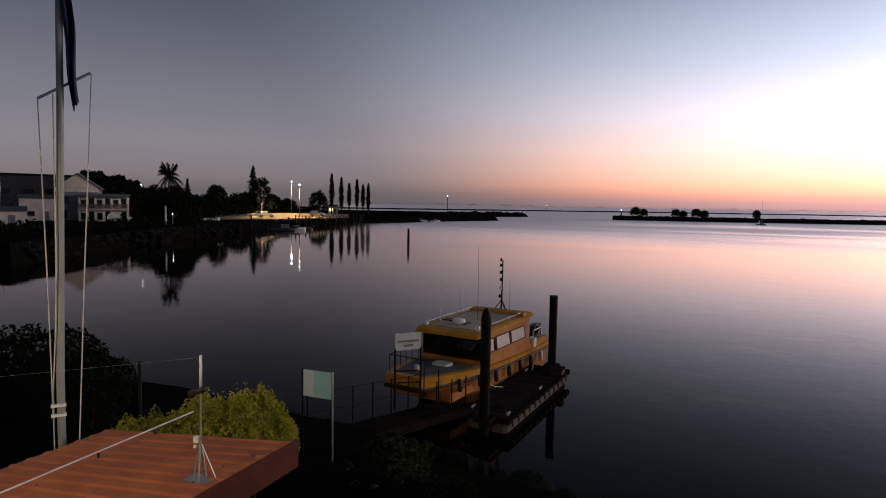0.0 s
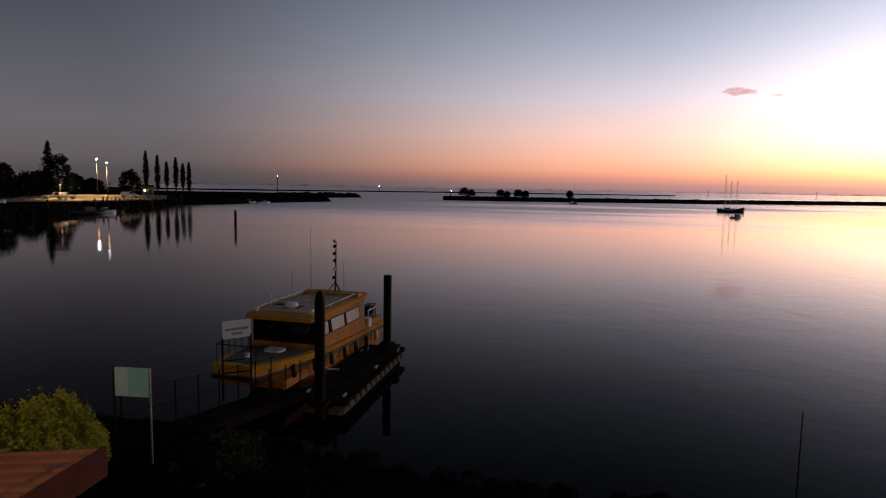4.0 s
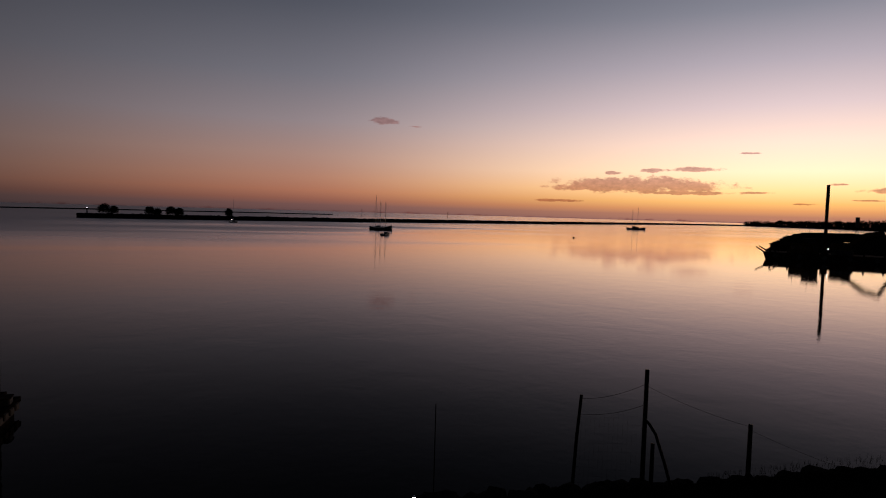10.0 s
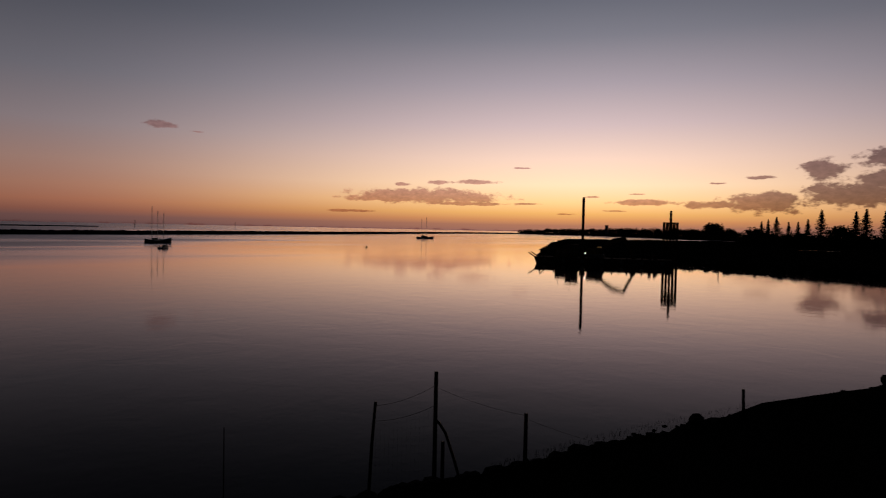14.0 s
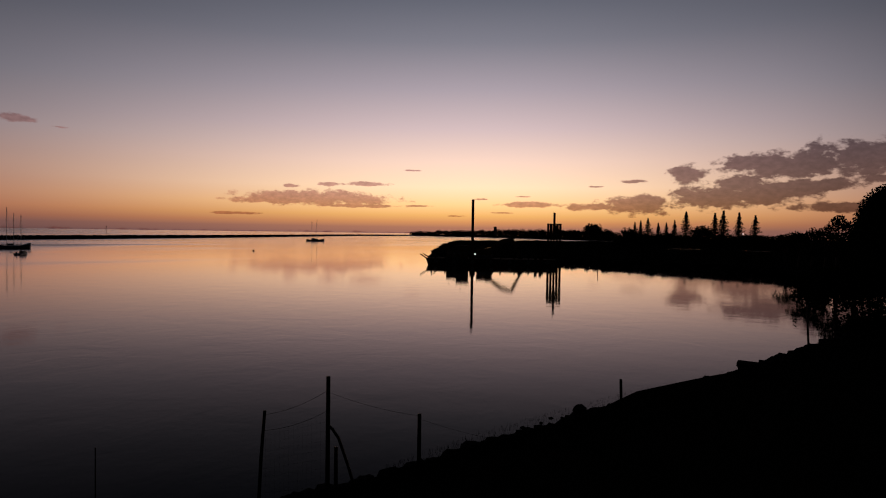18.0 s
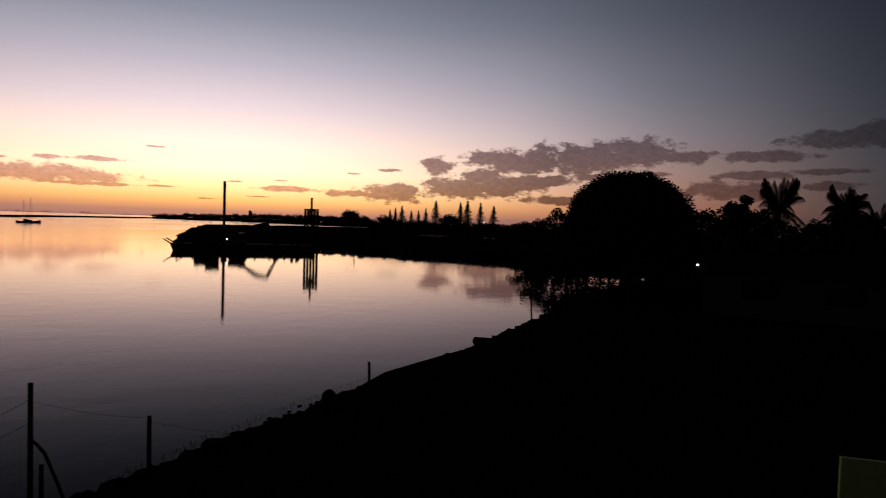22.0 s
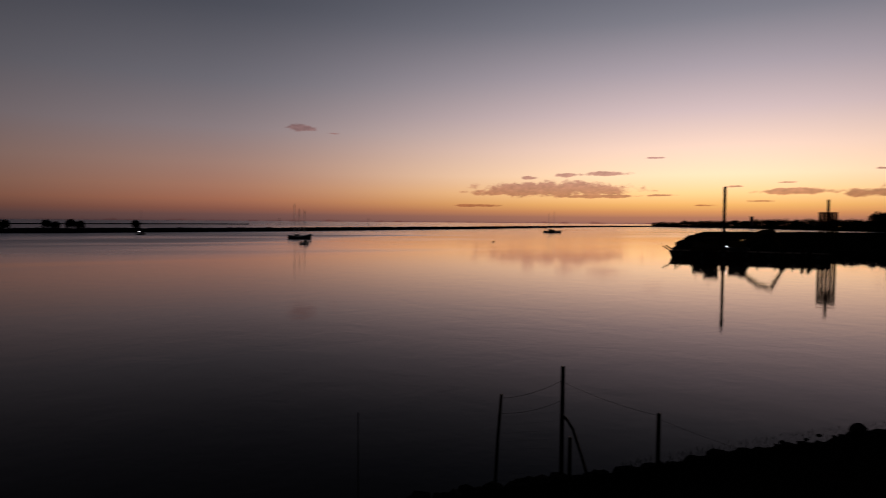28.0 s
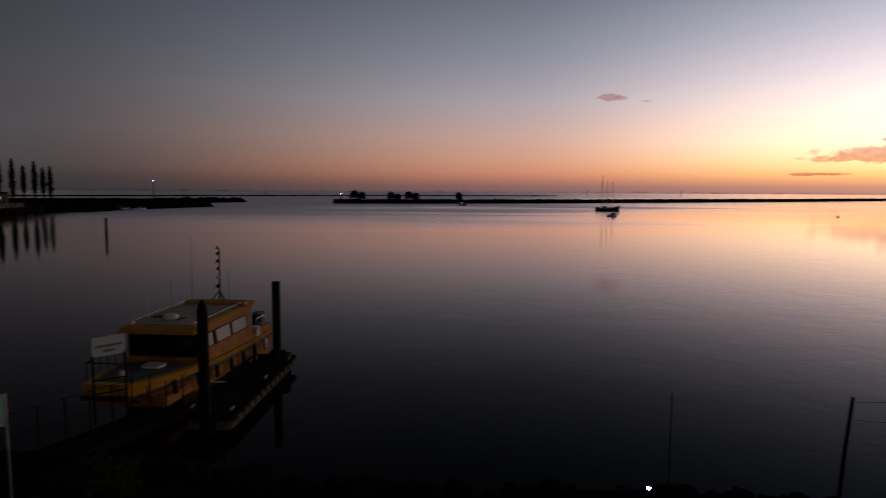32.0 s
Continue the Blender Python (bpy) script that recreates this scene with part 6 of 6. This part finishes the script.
for sgn in (-1, 1):
    for y0, y1, rake in ((-1.25, -.75, .12), (-.6, .55, 0), (.7, 1.95, -.22)):
        zb, zt = 1.70, 2.16
        xb, xt = sgn * (cabin_w(0, zb) + .008), sgn * (cabin_w(0, zt) + .008)
        q = [(xb, y0, zb), (xb, y1 + rake * -.3, zb), (xt, y1 - rake * .2, zt), (xt, y0 + max(0, rake), zt)]
        win = part("side_window", Shape().add(q + [(a - sgn * .04, b, c) for a, b, c in q], [(0, 1, 2, 3), (7, 6, 5, 4), (0, 4, 5, 1), (1, 5, 6, 2), (2, 6, 7, 3), (3, 7, 4, 0)]), BLIND if y0 > -.7 else GLASS_DARK, boat, "side window with a pale blind")
        e = [Vector(p) + Vector((sgn * .006, 0, 0)) for p in q]
        part("window_frame", Shape().tube(e + [e[0]], .022, 5), BLACK, win)
part("hatch", Shape().box((.62, .5, .09), (.1, -2.35, sheer(-2.35) + .05), .06), WHITE, boat, "white foredeck hatch")
part("windlass", Shape().tube([(0, -3.85, 1.45), (0, -3.85, 1.64)], [.11, .08], 10), STEEL, boat)
part("radar_dome", Shape().tube([(-.15, -.75, 2.62), (-.15, -.75, 2.67), (-.15, -.75, 2.77), (-.15, -.75, 2.81)], [.20, .25, .23, .12], 18), WHITE, boat, "white radar dome", smooth=True)
part("radar_base", Shape().box((.6, .45, .03), (-.1, -.62, 2.63)), BLACK, boat)
part("roof_hatch", Shape().box((.5, .34, .05), (-.75, -.35, 2.63), .04), BLACK, boat, "dark roof hatch")
part("searchlight", Shape().tube([(1.05, -1.5, 2.56), (1.05, -1.5, 2.70), (1.05, -1.6, 2.72)], [.03, .08, .09], 10), WHITE, boat)
part("horn", Shape().ball((-1.1, -1.5, 2.64), .09, 10, 6), WHITE, boat)
rails = Shape()
for sgn in (-1, 1):
    rails.tube([(sgn * 1.12, -1.3, 2.70), (sgn * 1.14, 0, 2.72), (sgn * 1.12, 2.1, 2.74)], .012, 6)
    for y in (-1.2, -.2, 1.0, 2.0):
        rails.tube([(sgn * 1.13, y, 2.55), (sgn * 1.13, y, 2.72)], .012, 5)
part("roof_rail", rails, STEEL, boat)
bowr = Shape()
for sgn in (-1, 1):
    for i in range(6 if sgn < 0 else 1):
        y = BOW + .2 + i * .55
        bowr.tube([(sgn * (half(y) - .05), y, sheer(y)), (sgn * (half(y) - .03), y, sheer(y) + .55)], .014, 5)
    bowr.tube([(sgn * (half(BOW + .2 + i * .45) - .03), BOW + .2 + i * .45, sheer(BOW + .2 + i * .45) + .55) for i in range(7 if sgn < 0 else 2)], .016, 6)
bowr.tube([(-half(BOW + .2) + .03, BOW + .2, sheer(BOW) + .55), (half(BOW + .2) - .03, BOW + .2, sheer(BOW) + .55)], .016, 6)
part("bow_rail", bowr, RUST, boat)
for x, y, h in ((-1.05, -.6, 1.5), (-.74, .4, 1.25), (.15, .2, 2.9), (.5, 2.4, 1.40)):
    part("whip_aerial", Shape().tube([(x, y, 2.5), (x, y, 2.58 + h * .3), (x - .02, y, 2.58 + h)], [.014, .010, .005], 5), INK if h != 1.5 else ALU, boat)
mast = part("mast", Shape().tube([(.02, 2.6, 2.55), (.02, 2.65, 3.4), (.02, 2.68, 4.75)], [.045, .035, .025], 8), MACHINE, boat, "short mast crowded with fittings")
part("mast_stay", Shape().tube([(-.33, 2.5, 2.6), (.02, 2.63, 3.1)], .02, 5).tube([(.37, 2.5, 2.6), (.02, 2.63, 3.1)], .02, 5).tube([(.02, 3.0, 2.6), (.02, 2.63, 3.1)], .02, 5), MACHINE, mast)
for z, r in ((3.2, .10), (3.55, .07), (3.9, .055), (4.2, .07), (4.5, .06), (4.72, .05)):
    part("mast_fitting", Shape().tube([(-.03, 2.62, z), (-.03, 2.62, z + .12)], [r, r * .8], 8), MACHINE if z != 3.55 else WHITE, mast)
# cockpit
part("cockpit_floor", Shape().box((2.5, 1.7, .06), (0, 3.45, 1.15)), NONSKID, boat)
for sgn in (-1, 1):
    part("coaming", Shape().box((.14, 1.75, .30), (sgn * 1.36, 3.45, 1.24), .04), ORANGE, boat)
rail = Shape()
for x in (-1.2, -.4, .4, 1.2):
    rail.tube([(x, 4.2, 1.0), (x, 4.2, 1.72)], .018, 6)
rail.tube([(-1.2, 3.3, 1.72), (-1.2, 4.2, 1.72), (1.2, 4.2, 1.72), (1.2, 3.3, 1.72)], .02, 6)
for x in (-1.2, 1.2):
    rail.tube([(x, 3.3, 1.0), (x, 3.3, 1.72)], .018, 6)
part("stern_rail", rail, STEEL, boat)
part("engine_box", Shape().box((1.2, .7, .45), (-.2, 3.2, 1.28), .06), NONSKID, boat)
for x in (-.75, .75):
    m = part("outboard", Shape().box((.40, .62, .62), (x, 4.68, 1.42), .12), BLACK, boat, "black outboard motor")
    part("leg", Shape().box((.14, .26, 1.3), (x, 4.74, .5), .05), BLACK, m)
part("life_ring", Shape().tube([(1.05 + .0, 3.95 + .24 * math.cos(a * math.pi / 8), 1.60 + .24 * math.sin(a * math.pi / 8)) for a in range(17)], .06, 8), BLACK, boat, "dark ring hung on the stern rail", smooth=True)
part("crate", Shape().box((.26, .3, .42), (1.32, 2.95, 1.30), .03), WHITE, boat)

# the roof and all that stands on it sit a hand lower than drawn above
for ob in boat.children:
    if ob.name.split(".")[0] in ("cabin_roof", "roof_panel", "roof_arch", "radar_dome", "radar_base", "roof_hatch", "searchlight", "horn", "roof_rail", "whip_aerial", "mast"):
        ob.location.z -= .10

# ---- the building that carries the camera, plain and behind it ----
tagged(part("wall_back", Shape().box((13, .25, 8.6), (-1.5, -3.2, 6.0)), WALL_GREY), "plain rendered wall behind the veranda", "wall", kind="structure")
tagged(part("floor", Shape().box((6.0, 3.1, .16), (-1.6, -1.55, 5.32)), TIMBER), "plain veranda floor of timber", "floor", kind="structure")
stilts = Shape()
for x in (-4.2, 1.2):
    stilts.box((.16, .16, 3.5), (x, -.2, 3.5))
tagged(part("veranda_posts", stilts, TIMBER), "timber posts under the veranda", "posts", kind="structure")


# ---- the boulders of the near bank that lie closest, one by one ----
rnd = random.Random(515)
stones = []
for k in range(7):
    s = Shape().ball((0, 0, 0), .26, 7, 5, rnd.uniform(.6, .85), .22, rnd)
    stones.append(s.mesh("boulder"))
stretch = [Vector(p) for p in near_line[1:9]]
lengths = [(q - p).length for p, q in zip(stretch, stretch[1:])]
for i in range(280):
    d = (i + rnd.random()) / 280 * sum(lengths)
    for p, q, l in zip(stretch, stretch[1:], lengths):
        if d <= l:
            break
        d -= l
    u = rnd.uniform(-1, 1)
    side = Vector((-(q - p).y, (q - p).x)).normalized()
    c = p.lerp(q, min(1, d / l)) + side * u * 1.35
    size = rnd.uniform(.5, 1.4)
    turn = Matrix.Rotation(rnd.uniform(0, 6.28), 4, "Z") @ Matrix.Rotation(rnd.uniform(-.3, .3), 4, "X")
    part("boulder", stones[i % 7], ROCK, bank, at=Matrix.Translation((c.x, c.y, 1.08 * (1 - abs(u) ** 1.6) - .05 * size)) @ turn @ Matrix.Diagonal((size, size * rnd.uniform(.8, 1.2), size, 1)))

crest = [Vector(p) for p in ((10.1, 9.3), (13.8, 8.95), (20.2, 7.6), (27.3, 5.4), (40, 3.4), (52, 1.1), (60, 0))]
reach = [(q - p).length for p, q in zip(crest, crest[1:])]


def on_crest(d):
    for p, q, l in zip(crest, crest[1:], reach):
        if d <= l:
            return p.lerp(q, d / l), Vector((-(q - p).y, (q - p).x)).normalized()
        d -= l
    return crest[-1], Vector((0, 1))


for i in range(90):
    c, side = on_crest((i + rnd.random()) / 90 * sum(reach))
    c = c + side * rnd.uniform(-.25, .25)
    size = rnd.uniform(.25, .6) * (1.0 if rnd.random() < .9 else 1.5) * (.55 if i < 22 else 1.0)
    part("boulder", stones[i % 7], ROCK, bank, at=Matrix.Translation((c.x, c.y, 1.70)) @ spin(rnd.uniform(0, 360)) @ Matrix.Diagonal((size, size * rnd.uniform(.8, 1.2), size * .9, 1)))
slab = Shape().loft([[(-.42, y, .12), (-.30, y, -.08), (.40, y, -.30), (.48, y, .10), (.36, y, .22), (-.36, y, .24)] for y in (-.3, .3)])
tagged(part("rock", slab, ROCK, at=Matrix.Translation(on(-78.1, 26.2, 2.02)) @ spin(-78)), "flat dark slab of rock jutting from the bank", "rock")
tagged(part("rock", stones[2], ROCK, at=Matrix.Translation(on(-64.3, 18.6, 1.9)) @ Matrix.Diagonal((.8, .8, .75, 1))), "rounded dark rock on the bank's edge", "rock")
for b, dist, z, size in ((-51.45, 166, 1.9, 4.6), (-52.1, 160, 2.2, 4.2), (-52.75, 157, 2.35, 3.6), (-53.9, 155, 2.4, 2.6), (-57.9, 157, 2.3, 3.4)):
    tagged(part("rock", stones[int(size * 10) % 7], ROCK, at=Matrix.Translation(on(b, dist, z)) @ spin(b * 37) @ Matrix.Diagonal((size, size, size * .9, 1))), "dark lump of rock on the spoil bank", "rock", "spoil rocks")
blades = Shape()
for i in range(5200):
    c, side = on_crest(rnd.random() ** 1.25 * sum(reach))
    c = c + side * rnd.uniform(-.9, .35)
    a = rnd.uniform(0, 6.28)
    w, h = rnd.uniform(.004, .01), rnd.uniform(.02, .08) * (1 + .8 * noise.noise(Vector((c.x * .6, c.y * .6, 5))))
    lean = Vector((math.cos(a), math.sin(a), 0)) * h * rnd.uniform(.1, .6)
    blades.add([(c.x - w, c.y, 1.74), (c.x + w, c.y, 1.74), (c.x + lean.x, c.y + lean.y, 1.8 + h)], [(0, 1, 2)])
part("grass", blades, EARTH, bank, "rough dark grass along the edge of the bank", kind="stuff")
